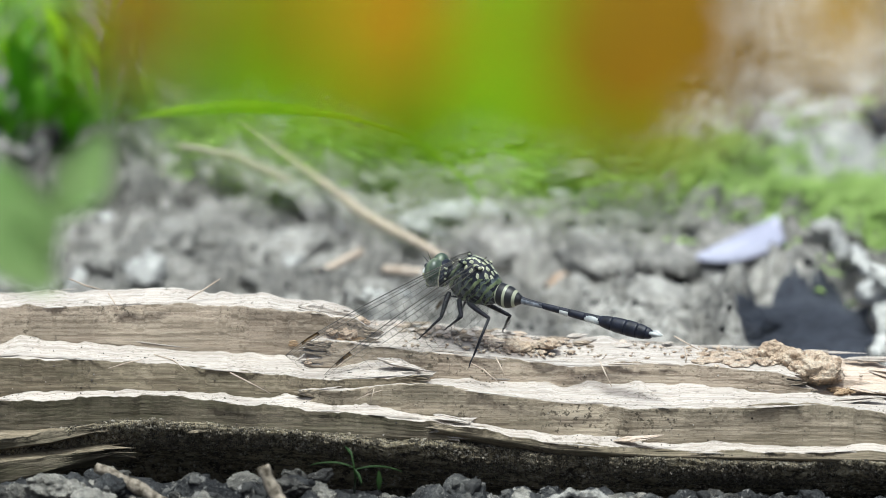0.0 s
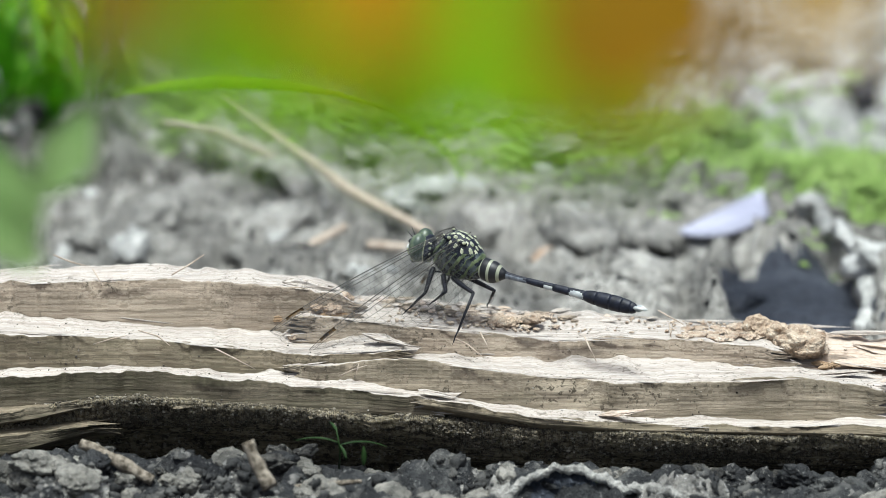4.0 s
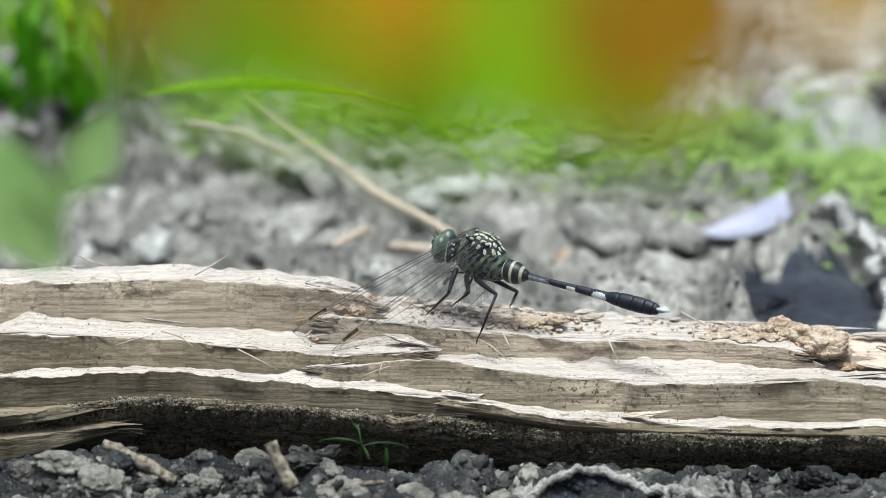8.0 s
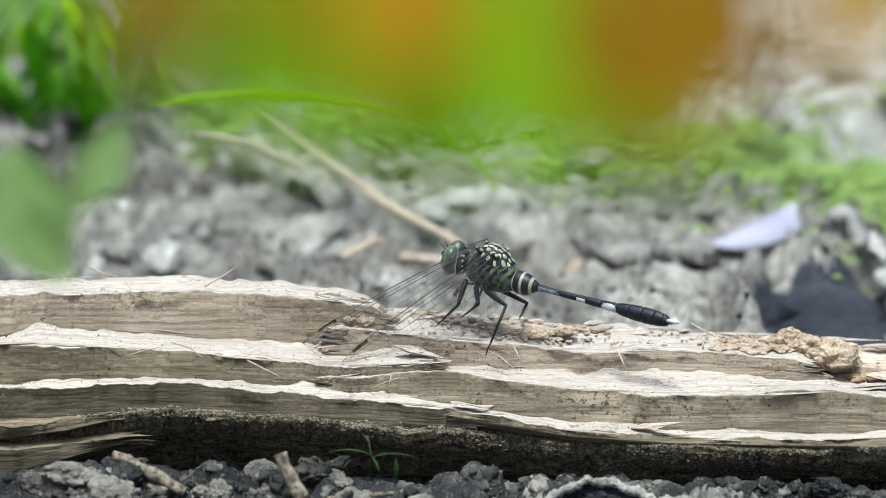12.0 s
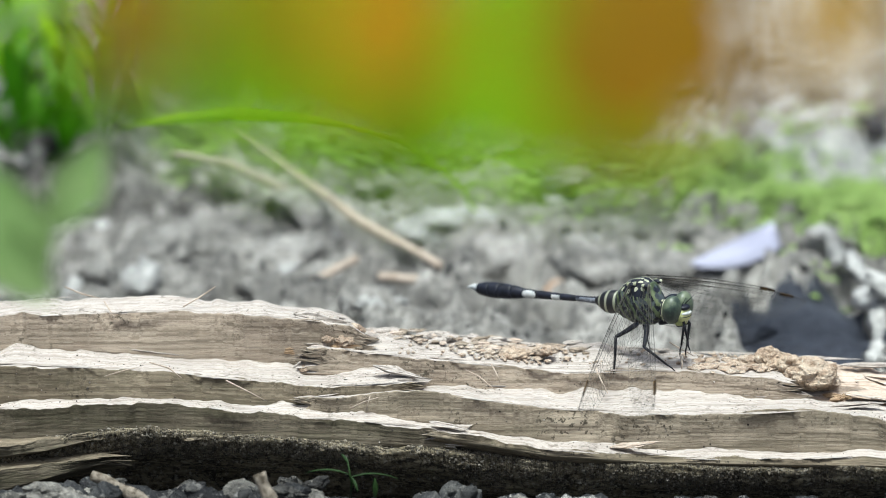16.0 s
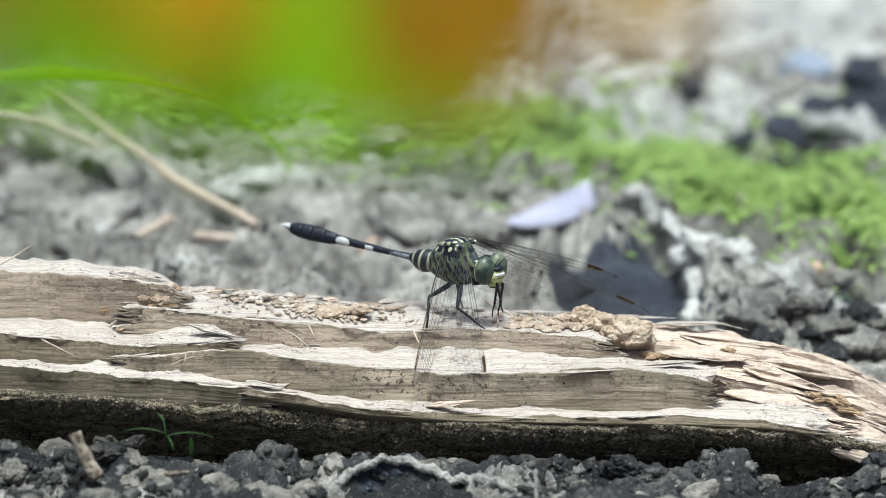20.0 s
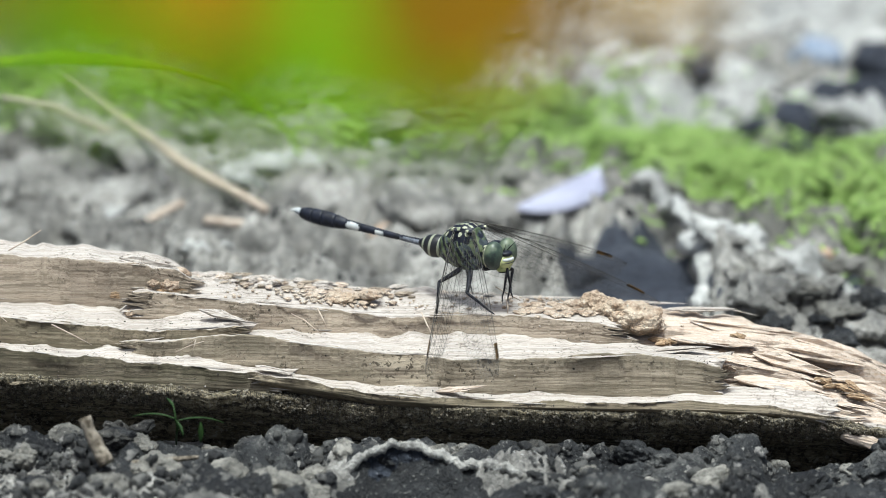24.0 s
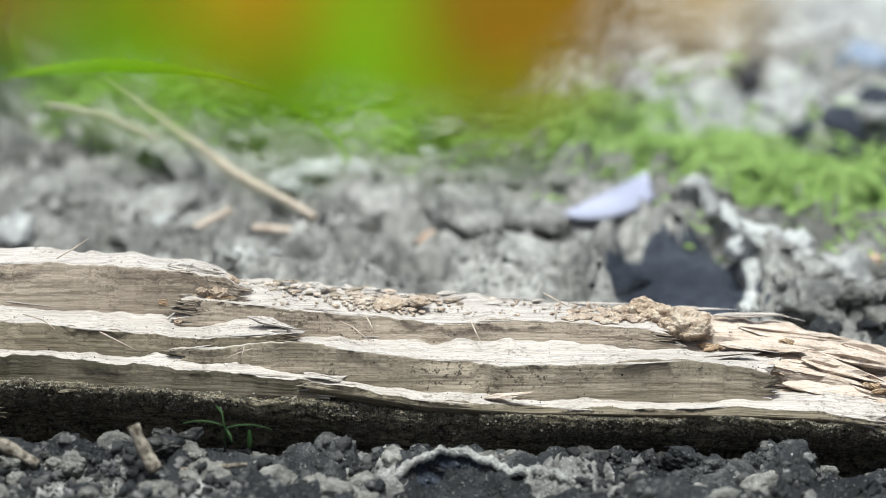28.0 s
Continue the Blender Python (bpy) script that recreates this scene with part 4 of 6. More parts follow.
# ---- clods of clay ----
CLODS = {}
for kind, mat in (("dry", DRY_CLOD), ("grey", CLOD), ("wet", WET_SHADE), ("pale", PALE_CLOD), ("damp", DAMP_SHADE)):
    CLODS[kind] = [mesh_of("soil_clod", *knobbly((1.0, 0.9, 0.7), 200 + 11 * i, 4, 70), mat) for i in range(7)]
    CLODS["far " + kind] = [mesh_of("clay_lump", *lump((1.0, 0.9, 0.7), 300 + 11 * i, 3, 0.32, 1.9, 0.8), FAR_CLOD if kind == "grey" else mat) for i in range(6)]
    CLODS["big " + kind] = [mesh_of("soil_clod", *knobbly((1.0, 0.9, 0.7), 400 + 11 * i, 5, 150), mat) for i in range(3)]
CLOD_LABEL = {"dry": "pale crumbly clod of dried clay", "grey": "crumbly grey clod of clay", "wet": "dark clod of damp and shaded clay", "pale": "dried whitish clod of clay", "damp": "crumbly clod of damp soil darkened for shade"}


def clod(x, y, r, kind, sink=0.35, flat=1.0, name="soil_clod"):
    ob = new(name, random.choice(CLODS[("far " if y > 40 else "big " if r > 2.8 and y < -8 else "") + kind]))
    ob.scale = (r * random.uniform(0.85, 1.3), r * random.uniform(0.85, 1.2), r * random.uniform(0.8, 1.1) * flat)
    ob.rotation_euler = (random.uniform(-0.4, 0.4), random.uniform(-0.4, 0.4), random.uniform(0, 6.28))
    ob.location = (x * MM, y * MM, (on_ground(x, y) + r * flat * (0.5 - sink)) * MM)
    return tagged(ob, CLOD_LABEL[kind], "clod" if name == "soil_clod" else "clay lump", "clods of clay on the ground" if name == "soil_clod" else "lumps of clay behind the log")


# the large ones before the log
PLACES_D_1 = (
    ((-68.5, -12.6, 0.0), 4.7, "dry", 0.9), ((-61.0, -18.8, 0.0), 4.0, "dry", 0.8), ((-53.0, -28.0, 0.0), 3.0, "dry", 0.8),
    ((-56.1, 6.4, 0.0), 2.6, "dry", 1.0), ((-51.9, 4.8, 0.0), 2.2, "dry", 1.0), ((-39.6, -25.0, 0.0), 2.9, "damp", 0.8),
    ((-76.0, -21.9, 0.0), 3.6, "dry", 0.8), ((-55.8, -0.0, 0.0), 2.2, "damp", 0.9), ((-39.4, -0.0, -0.0), 2.4, "damp", 0.9),
    ((-45.5, -3.2, -0.0), 2.6, "dry", 0.9), ((-21.8, -9.5, 0.0), 2.9, "dry", 0.8), ((-5.5, -18.8, -0.0), 4.3, "dry", 0.8),
    ((10.7, -15.7, 0.0), 4.6, "dry", 0.9), ((4.6, -25.0, 0.0), 4.0, "dry", 0.9), ((15.8, -12.6, 0.0), 2.6, "dry", 0.9),
)
PLACES_D_2 = (
    ((23.0, -12.6, 0.0), 2.9, "damp", 0.8), 
    ((8.2, -24.3, -0.0), 4.7, "dry", 0.7), 
    ((60.0, -15.5, 0.0), 2.9, "dry", 0.9), ((69.8, -21.8, 0.0), 4.0, "dry", 0.8), ((83.1, -18.8, 0.0), 4.7, "dry", 0.8),
    ((97.1, -22.0, 0.0), 4.7, "damp", 0.8), ((108.6, -28.2, 0.0), 5.0, "damp", 0.8), ((71.4, -12.5, 0.0), 1.7, "damp", 0.8),
    ((47.0, -9.8, 0.0), 1.4, "dry", 0.7), 
)
for at, r, kind, flat in PLACES_D_1 + PLACES_D_2:
    clod(at[0], at[1], r, kind, 0.2, flat)
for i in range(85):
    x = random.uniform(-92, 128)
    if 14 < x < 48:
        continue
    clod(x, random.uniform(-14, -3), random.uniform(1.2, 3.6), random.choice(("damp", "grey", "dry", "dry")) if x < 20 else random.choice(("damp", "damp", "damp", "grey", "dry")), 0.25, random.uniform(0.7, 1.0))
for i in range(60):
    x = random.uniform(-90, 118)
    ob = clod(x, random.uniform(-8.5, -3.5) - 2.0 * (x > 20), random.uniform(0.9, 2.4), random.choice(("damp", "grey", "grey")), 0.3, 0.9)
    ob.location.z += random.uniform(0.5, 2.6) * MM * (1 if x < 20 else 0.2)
# the broad slab of clay: a pale arched crust over a dark broken face
sx = np.linspace(13.0, 49.0, 110)
arch_z = np.interp(sx, (13, 16, 20, 24, 29, 33, 37, 41, 45, 49), (-5.0, -2.6, 0.3, 1.6, 1.2, -0.6, -2.4, -2.2, -1.9, -4.0)) + 0.35 * fractal(sx / 3.0, 0 * sx, 0, 351, 3)
lip = -17.5 + 1.1 * fractal(sx / 5.0, 0 * sx, 0, 352, 4, 0.6) + 1.2 * np.cos((sx - 30) / 7)
for kind, mat, label in (("crust", CRUST, "pale dried crust of a broad clod of clay"), ("core", BLUE_CLAY, "dark bluish broken face of a broad clod of clay")):
    across = np.linspace(0, 1, 40)
    if kind == "crust":
        yy = np.concatenate([lip[None] + 0 * sx[None], lip[None] + (across ** 1.2)[:, None] * (10.0 - (lip[None] + 17.5))])
        zz = np.concatenate([arch_z[None] - 1.5, arch_z[None] - (across ** 1.7)[:, None] * (arch_z[None] + 5.5)])
        zz += 0.6 * fractal(np.broadcast_to(sx, yy.shape) / 2.2, yy / 1.6, 0, 353, 4, 0.65)
        yy = np.concatenate([yy[:1] + 2.2, yy])
        zz = np.concatenate([arch_z[None] - 1.9, zz])
    else:
        yy = lip[None] + 0.9 - 2.4 * across[:, None] ** 1.5
        zz = (arch_z - 0.9)[None] - across[:, None] * (arch_z[None] + 9.0)
        rugged = fractal(np.broadcast_to(sx, yy.shape) / 3.2, zz / 2.4, 0, 354, 4, 0.6)
        yy = yy + 0.9 * rugged
    made = piece("soil_clod", np.stack([np.broadcast_to(sx, yy.shape), yy, zz], -1).reshape(-1, 3), quads(len(yy), len(sx)), mat)
    tagged(made, label, "clod", "clods of clay on the ground")
# behind the log
PLACES_C_1 = (
    ((46.9, 116.1, -5.0), 11.0, "grey", 0.9), ((33.6, 127.6, -5.0), 9.0, "grey", 0.8), ((38.9, 151.1, -5.0), 5.0, "grey", 0.6),
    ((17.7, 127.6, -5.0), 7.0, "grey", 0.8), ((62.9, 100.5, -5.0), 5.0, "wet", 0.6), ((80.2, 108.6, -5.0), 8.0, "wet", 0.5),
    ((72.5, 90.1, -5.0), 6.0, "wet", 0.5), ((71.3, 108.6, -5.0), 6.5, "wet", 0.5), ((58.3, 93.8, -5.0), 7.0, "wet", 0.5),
    ((-6.2, 147.2, -5.0), 8.0, "grey", 0.6), ((-20.9, 127.6, -5.0), 8.0, "grey", 0.7), ((-32.7, 143.2, -5.0), 9.0, "grey", 0.5),
    ((-46.9, 155.1, -5.0), 9.0, "grey", 0.5), ((-55.7, 143.2, -5.0), 8.0, "grey", 0.6), ((-39.2, 171.4, -5.0), 9.0, "grey", 0.6),
)
PLACES_C_2 = (
    ((-26.4, 175.5, -5.0), 8.0, "grey", 0.5), ((24.4, 183.8, -5.0), 7.0, "grey", 0.7), ((11.0, 143.2, -5.0), 6.0, "grey", 0.7),
    ((57.7, 131.5, -5.0), 9.0, "grey", 0.8), ((86.9, 143.2, -5.0), 9.0, "pale", 0.6), ((89.5, 101.4, -5.0), 5.0, "pale", 0.9),
    ((95.2, 103.3, -5.0), 6.0, "pale", 0.9), ((100.6, 86.7, -5.0), 5.0, "grey", 0.9), ((106.8, 94.0, -5.0), 6.0, "grey", 0.9),
    ((115.0, 86.6, -5.0), 6.0, "grey", 0.9), ((122.7, 97.5, -5.0), 7.0, "grey", 0.9), ((89.0, 128.0, -5.0), 8.0, "pale", 0.8),
    ((100.4, 127.9, -5.0), 7.0, "grey", 0.7), ((109.8, 116.4, -5.0), 7.0, "grey", 0.8), ((117.9, 199.1, -5.0), 13.0, "wet", 0.7),
)
PLACES_C_3 = (
    ((131.7, 218.6, -5.0), 13.0, "wet", 0.9), ((117.3, 220.9, -5.0), 10.0, "pale", 0.5), ((126.9, 192.6, -5.0), 9.0, "pale", 0.9),
    ((98.5, 250.3, -5.0), 6.0, "wet", 0.8), ((92.6, 236.6, -5.0), 7.0, "wet", 0.4), ((141.7, 312.6, -5.0), 16.0, "wet", 0.5),
)
for at, r, kind, flat in PLACES_C_1 + PLACES_C_2 + PLACES_C_3:
    clod(at[0], at[1], r, kind, 0.35, flat)
# and the common run of them
for i in range(120):
    x, y = random.uniform(-95, 135), random.uniform(-34, -7)
    if 13 < x < 49 and y < -12:
        continue
    clod(x, y, random.uniform(0.9, 3.4), random.choice(("damp", "grey", "dry", "dry")) if x < 25 else random.choice(("damp", "damp", "grey", "dry")), 0.3)
for i in range(230):
    y = random.uniform(48, 300)
    x = random.uniform(-100, 150)
    if 50 < x < 91 and 50 < y < 130:
        continue
    bright = x > 40 + 0.12 * (300 - y) and y > 190
    kind = random.choice(("pale", "pale", "pale", "grey")) if bright else random.choice(("grey", "grey", "grey", "pale"))
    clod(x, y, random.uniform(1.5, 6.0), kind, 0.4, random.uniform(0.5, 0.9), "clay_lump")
for i in range(70):
    clod(random.uniform(93, 138), random.uniform(46, 108), random.uniform(1.4, 4.2), random.choice(("grey", "grey", "dry", "damp")), 0.2, random.uniform(0.6, 0.95), "clay_lump")

grains = []
for i in range(14):
    v, f = BALLS[1]
    grains.append((v * (1 + 0.3 * np.random.uniform(-1, 1, (len(v), 1))) * np.random.uniform(0.75, 1.3, 3), f))
places = []
for i in range(11000):
    if i % 4:
        x, y = random.uniform(-105, 140), random.uniform(-38, 6)
    else:
        x, y = random.uniform(-110, 160), random.uniform(45, 260)
    if 13 < x < 49 and -40 < y < -12:
        continue
    size = random.uniform(0.2, 0.6) * random.choice((1, 1, 1, 1.6))
    places.append((random.randrange(14), turn(x, y, on_ground(x, y) + 0.3 * size, 0, 0, random.uniform(0, 360)) @ Matrix.Diagonal((size, size, size, 1))))
grit = piece("soil_grit", *many(grains, places), GRIT, smooth=False)
tagged(grit, "loose grey crumbs and grit on the clay", "grit", kind="stuff")

# low-toned damp crumbs that also darken the shaded hollow under the log
rubble = [lump((1.0, 0.9, 0.75), 500 + i, 2, 0.5, 1.6, 0.5) for i in range(10)]
places = []
for i in range(2200):
    x, y = random.uniform(-105, 140), random.uniform(-38, 2)
    if 13 < x < 49 and -40 < y < -12:
        continue
    size = random.uniform(0.5, 1.5)
    places.append((random.randrange(10), turn(x, y, on_ground(x, y) + 0.35 * size, random.uniform(0, 90), 0, random.uniform(0, 360)) @ Matrix.Diagonal((size, size, size, 1))))
tagged(piece("soil_crumbs", *many(rubble, places), GRIT), "damp soil crumbs darkened for shade at the foot of the log", "soil crumbs", kind="stuff")

# dried crust, nearly white: a lumpy skin that breaks off raggedly over the far clay
cx, cy = np.arange(-40, 200, 1.5), np.arange(95, 440, 1.8)
cxx, cyy = np.meshgrid(cx, cy)
reach = np.clip((cxx - 58 + 0.10 * (cyy - 170)) / 22, -1.5, 1) + np.clip((cyy - 190) / 30, -1.5, 0.6) - 0.3
slab = 2.3 * np.exp(-((cxx - 8) / 13) ** 2 - ((cyy - 168) / 11) ** 2) - 0.9
bank = 1.5 * np.exp(-((cxx - 103) / 12) ** 2 - ((cyy - 100) / 14) ** 2) - 0.9
lumps = fractal(cxx / 17, cyy / 17, 0, 140, 4, 0.55)
cover = np.clip(np.maximum(np.maximum(reach, slab), bank) + 0.55 * lumps, -1, 0.8)
czz = ground_height(cxx, cyy) * 0.45 + GROUND_Z * 0.55 + 5.0 * cover - 1.0 + 2.6 * lumps + 0.9 * fractal(cxx / 4.5, cyy / 4.5, 0, 150, 3)
czz = np.where(cover > -0.3, czz, np.minimum(czz, ground_height(cxx, cyy) - 2))
tagged(piece("dried_crust", np.stack([cxx, cyy, czz], -1).reshape(-1, 3), quads(len(cy), len(cx)), PALE_CLOD), "crumbled dry whitish clay crust", "dry clay", kind="stuff")

# damp clods that break through the crust
for at, r, flat in (((115.0, 186.5, -2.0), 6.5, 0.7), ((121.5, 190.0, -2.0), 7.0, 0.7), ((107.0, 206.0, -2.0), 5.0, 0.6), ((134.0, 226.2, -2.0), 6.5, 0.8), ((95.0, 229.0, -2.0), 3.4, 0.9), ((134.1, 206.0, -2.0), 6.0, 0.8), ((100.8, 248.7, -2.0), 3.0, 0.8), ((96.9, 237.3, -2.0), 2.6, 0.7), ((127.2, 197.3, -2.0), 5.5, 0.7)):
    i, j = int(np.argmin(np.abs(cx - at[0]))), int(np.argmin(np.abs(cy - at[1])))
    ob = clod(at[0], at[1], r, "wet", 0.3, flat)
    ob.location.z = (max(float(czz[j, i]), on_ground(at[0], at[1])) + 0.25 * r * flat) * MM


def patch(name, x0, x1, y0, y1, spots, mat, label, seed, lift=0.5, level=-99.0):
    """A skin of clay that lies over the ground where its spots (x, y, half width, half depth) are."""
    px, py = np.meshgrid(np.arange(x0, x1, 1.3), np.arange(y0, y1, 1.5))
    reach = np.full(px.shape, -1.0)
    for x, y, w, d in spots:
        reach = np.maximum(reach, 1.7 * np.exp(-((px - x) / w) ** 2 - ((py - y) / d) ** 2) - 0.9)
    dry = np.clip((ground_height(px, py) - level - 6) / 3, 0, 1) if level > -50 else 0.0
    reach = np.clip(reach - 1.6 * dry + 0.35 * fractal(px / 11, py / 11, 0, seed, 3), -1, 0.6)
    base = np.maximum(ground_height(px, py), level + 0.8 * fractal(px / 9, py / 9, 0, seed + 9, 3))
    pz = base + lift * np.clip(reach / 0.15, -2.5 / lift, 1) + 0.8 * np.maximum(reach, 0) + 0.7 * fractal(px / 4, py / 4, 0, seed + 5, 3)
    return tagged(piece(name, np.stack([px, py, pz], -1).reshape(-1, 3), quads(*px.shape), mat), label, "damp clay", kind="stuff")


# damp skin that paints the blue shade of the hollow behind the log
patch("dark_clay", 30, 120, 40, 130, ((72, 97, 18, 40), (71, 60, 17, 24)), WET_SHADE, "bluish damp clay, darkened for shade in the hollow", 310, 1.6, -6.0)
patch("dark_clay", 70, 160, 150, 260, ((116, 178, 11, 10), (128, 196, 10, 16), (104, 205, 9, 8), (92, 226, 6, 8)), WET_SHADE, "dark damp clay between dry lumps", 320)
# shade of the grass tufts, laid on as a patch of darker clay
patch("grass_shade", -95, -20, 150, 260, ((-60, 186, 17, 16), (-46, 196, 12, 9), (-78, 200, 16, 22), (-84, 232, 16, 18), (-70, 222, 14, 16)), CLOD, "soil darkened for the shade at the foot of the grass", 340)
# damp strip; the shade along the log's foot is painted into its colour
patch("dark_clay", -115, 150, -45, 14, ((-90, -8, 30, 14), (-50, -6, 30, 14), (-10, -8, 30, 16), (30, -8, 30, 16), (75, -10, 35, 18), (120, -8, 34, 18), (31, -27, 26, 14), (70, -30, 28, 13), (105, -28, 30, 14), (-4, -31, 20, 8), (-70, -30, 18, 9)), DAMP_SHADE, "damp clay along the foot of the log, darkened for shade", 330, 0.9)


# the pale rim that stands round the hollow
rim_line = np.array(((76.0, 160.0, -3.0), (81.0, 151.0, 0.5), (84.5, 133.0, 1.5), (87.0, 115.0, 0.5), (87.5, 98.0, -1.5), (86.5, 78.0, -4.0)))
at = np.linspace(0, 5, 60)
spine = np.stack([np.interp(at, range(6), rim_line[:, k]) for k in range(3)], 1)
spine += np.stack([1.6 * value_noise(at * 2.1, 3, 0, 41), 1.6 * value_noise(at * 2.3, 7, 0, 42), 1.2 * value_noise(at * 2.7, 9, 0, 43)], 1)
v, f = tube(spine.tolist(), (1.9 + 0.9 * value_noise(at * 3.1, 1, 0, 44)).tolist(), 22)
v = np.array(v)
v += 1.3 * np.stack([fractal(v[:, 0] / 3, v[:, 1] / 3, v[:, 2] / 3, 50 + k, 3, 0.6) for k in range(3)], 1)
tagged(piece("clay_ridge", v, f, PALE_CLOD), "pale ridge of dry clay round a damp hollow", "clay ridge")


def pebble(name, at, size, mat, label, seed):
    v, f = lump(size, seed, 3, 0.25, 1.2)
    ob = piece(name, v, f, mat)
    ob.location = (at[0] * MM, at[1] * MM, (on_ground(at[0], at[1]) + size[2] * 0.5) * MM)
    return tagged(ob, label, "pebble")


pebble("brick_crumb", (25.2, 137.0, -5.0), (3.3, 2.6, 3.4), STONE_ORANGE, "small orange brick crumb in the clay", 3)
pebble("blue_pebble", (122.6, 247.9, -5.0), (7.0, 6.0, 4.5), STONE_BLUE, "smooth blue-grey pebble on dry clay", 5)
pebble("brick_crumb", (112.0, 103.2, -5.0), (2.0, 2.0, 1.4), STONE_ORANGE, "small orange brick crumb in the clay", 12)
pebble("lime_crumb", (-25.6, 24.5, -5.0), (2.2, 1.6, 1.0), STONE_WHITE, "white lime crumb under the log", 7)

# the scrap of white plastic: a bent strip with thickness
verts = []
for layer_z in (0.0, 0.25):
    for i in range(9):
        u = i / 8
        for s in (0, 0.5, 1):
            a = Vector((52.0, 127.0, 2.2)).lerp(Vector((70.2, 156.0, 2.2)), u)
            b = Vector((52.2, 126.0, 1.8)).lerp(Vector((70.8, 140.0, 1.4)), u)
            b.y -= 7.0 * math.sin(math.pi * u) ** 0.8
            p = a.lerp(b, s)
            verts.append((p.x, p.y, p.z + layer_z))
top = quads(9, 3)
faces = [q[::-1] for q in top] + [tuple(i + 27 for i in q) for q in top]
rim = [0, 3, 6, 9, 12, 15, 18, 21, 24, 25, 26, 23, 20, 17, 14, 11, 8, 5, 2, 1]
faces += [(a, b, b + 27, a + 27) for a, b in zip(rim, rim[1:] + rim[:1])]
tagged(piece("plastic_scrap", verts, faces, PAPER), "torn strip of white plastic lying on the clay", "litter")


# ---- straws and twigs ----
def straw(name, points, radii, mat, label, category="straw"):
    at = np.linspace(0, len(points) - 1, 15)
    line = np.stack([np.interp(at, range(len(points)), [p[k] for p in points]) for k in range(3)], 1)
    thick = np.interp(at, range(len(points)), radii)
    seed = int(abs(points[0][0]) * 10)
    line += 0.18 * thick[:, None] * np.stack([value_noise(at * 3, seed, k, seed) for k in range(3)], 1)
    thick = thick * (1 + 0.16 * value_noise(at * 4, seed, 7, seed))
    v, f = tube(line.tolist(), thick.tolist(), 10)
    return tagged(piece(name, v, f, mat), label, category)


straw("straw", ((-41.7, 220.7, 5.0), (-26.4, 181.7, 4.0), (-14.3, 150.1, 4.0), (1.8, 123.1, 3.0)), (0.45, 0.85, 1.15, 1.0), STRAW, "long dry straw-coloured stalk on the clay")
straw("straw", ((-54.2, 198.5, 5.0), (-42.1, 191.1, 5.0), (-26.3, 174.6, 2.0)), (0.9, 1.1, 0.7), STALK, "bent brownish dry stalk on the clay")
straw("straw", ((-23.9, 117.7, 1.0), (-15.2, 130.8, 2.0)), (1.0, 0.8), STRAW, "short piece of pale dry stalk")
straw("straw", ((-10.6, 124.8, 0.0), (-2.7, 122.9, 0.0)), (0.9, 0.8), STRAW, "short piece of pale dry stalk")
straw("twig", ((-26.6, -24.0, 0.5), (-28.8, -22.0, 3.7), (-30.8, -21.0, 8.0)), (1.6, 1.35, 1.1), TWIG, "stub of a dead twig standing in the soil", "twig")
straw("twig", ((-61.2, -11.0, 4.2), (-54.2, -13.0, 1.6), (-47.9, -15.0, -1.5)), (0.9, 1.2, 1.2), TWIG, "pale fallen twig on the dark soil", "twig")
straw("twig", ((-24.7, -18.0, -2.2), (-18.6, -18.0, -1.4), (-10.5, -18.0, -0.6)), (0.5, 0.6, 0.4), TWIG, "thin fallen twig on the dark soil", "twig")

# the sprout under the log
sprout = tagged(new("sprout"), "small green seedling at the foot of the log", "seedling")
v, f = tube(((-14.8, 1.9, -5.0), (-14.4, -10.0, 2.3), (-15.1, -9.0, 6.1)), (0.22, 0.18, 0.1), 6)
piece("stem", v, f, SPROUT, sprout)
for start, rz, ry, L, W in (((-14.7, -9.0, 3.1), 12, -12, 9, 0.32), ((-14.7, -9.0, 3.6), 172, -18, 8, 0.3), ((-14.4, -10.0, 3.4), -55, 30, 3, 0.3),
                            ((-15.0, -9.0, 5.7), 130, -50, 2.5, 0.35), ((-10.2, -12.0, 3.9), -80, 75, 4, 0.5)):
    piece("leaf", *moved(blade(L, W, 0.7, 0.3, 8), turn(*start, 0, ry, rz)), SPROUT, sprout)

# ---- low weeds in a green band over the clay behind ----
CENTRE = ((-56.1, 245.0, -5.0), (-27.5, 236.0, -5.0), (8.0, 218.2, -5.0), (43.9, 200.8, -5.0), (73.2, 188.0, -5.0), (92.4, 177.6, -5.0), (100.4, 170.6, -5.0), (120.0, 153.1, -5.0), (139.4, 139.3, -5.0))
sprigs = [blade(random.uniform(2.2, 5.0), random.uniform(0.3, 0.65), random.uniform(0.3, 1.3), 0.2, 4, broad=0.5) for _ in range(16)]
places = []
us = np.random.uniform(0, len(CENTRE) - 1.001, 24000)
mids = np.array(CENTRE)
wx = np.interp(us, np.arange(len(mids)), mids[:, 0]) + np.random.normal(0, 3, len(us))
wy = np.interp(us, np.arange(len(mids)), mids[:, 1]) + np.random.normal(0, 1, len(us)) * (11 + 5 * np.clip((us - 3) / 2, 0, 1)) * np.where(np.arange(len(us)) % 6 == 0, 1.8, 0.92)
grows = fractal(wx / 12, wy / 12, 0, 77, 2) > np.where(us < 2, 0.0, -0.7) + np.random.normal(0, 0.2, len(us))
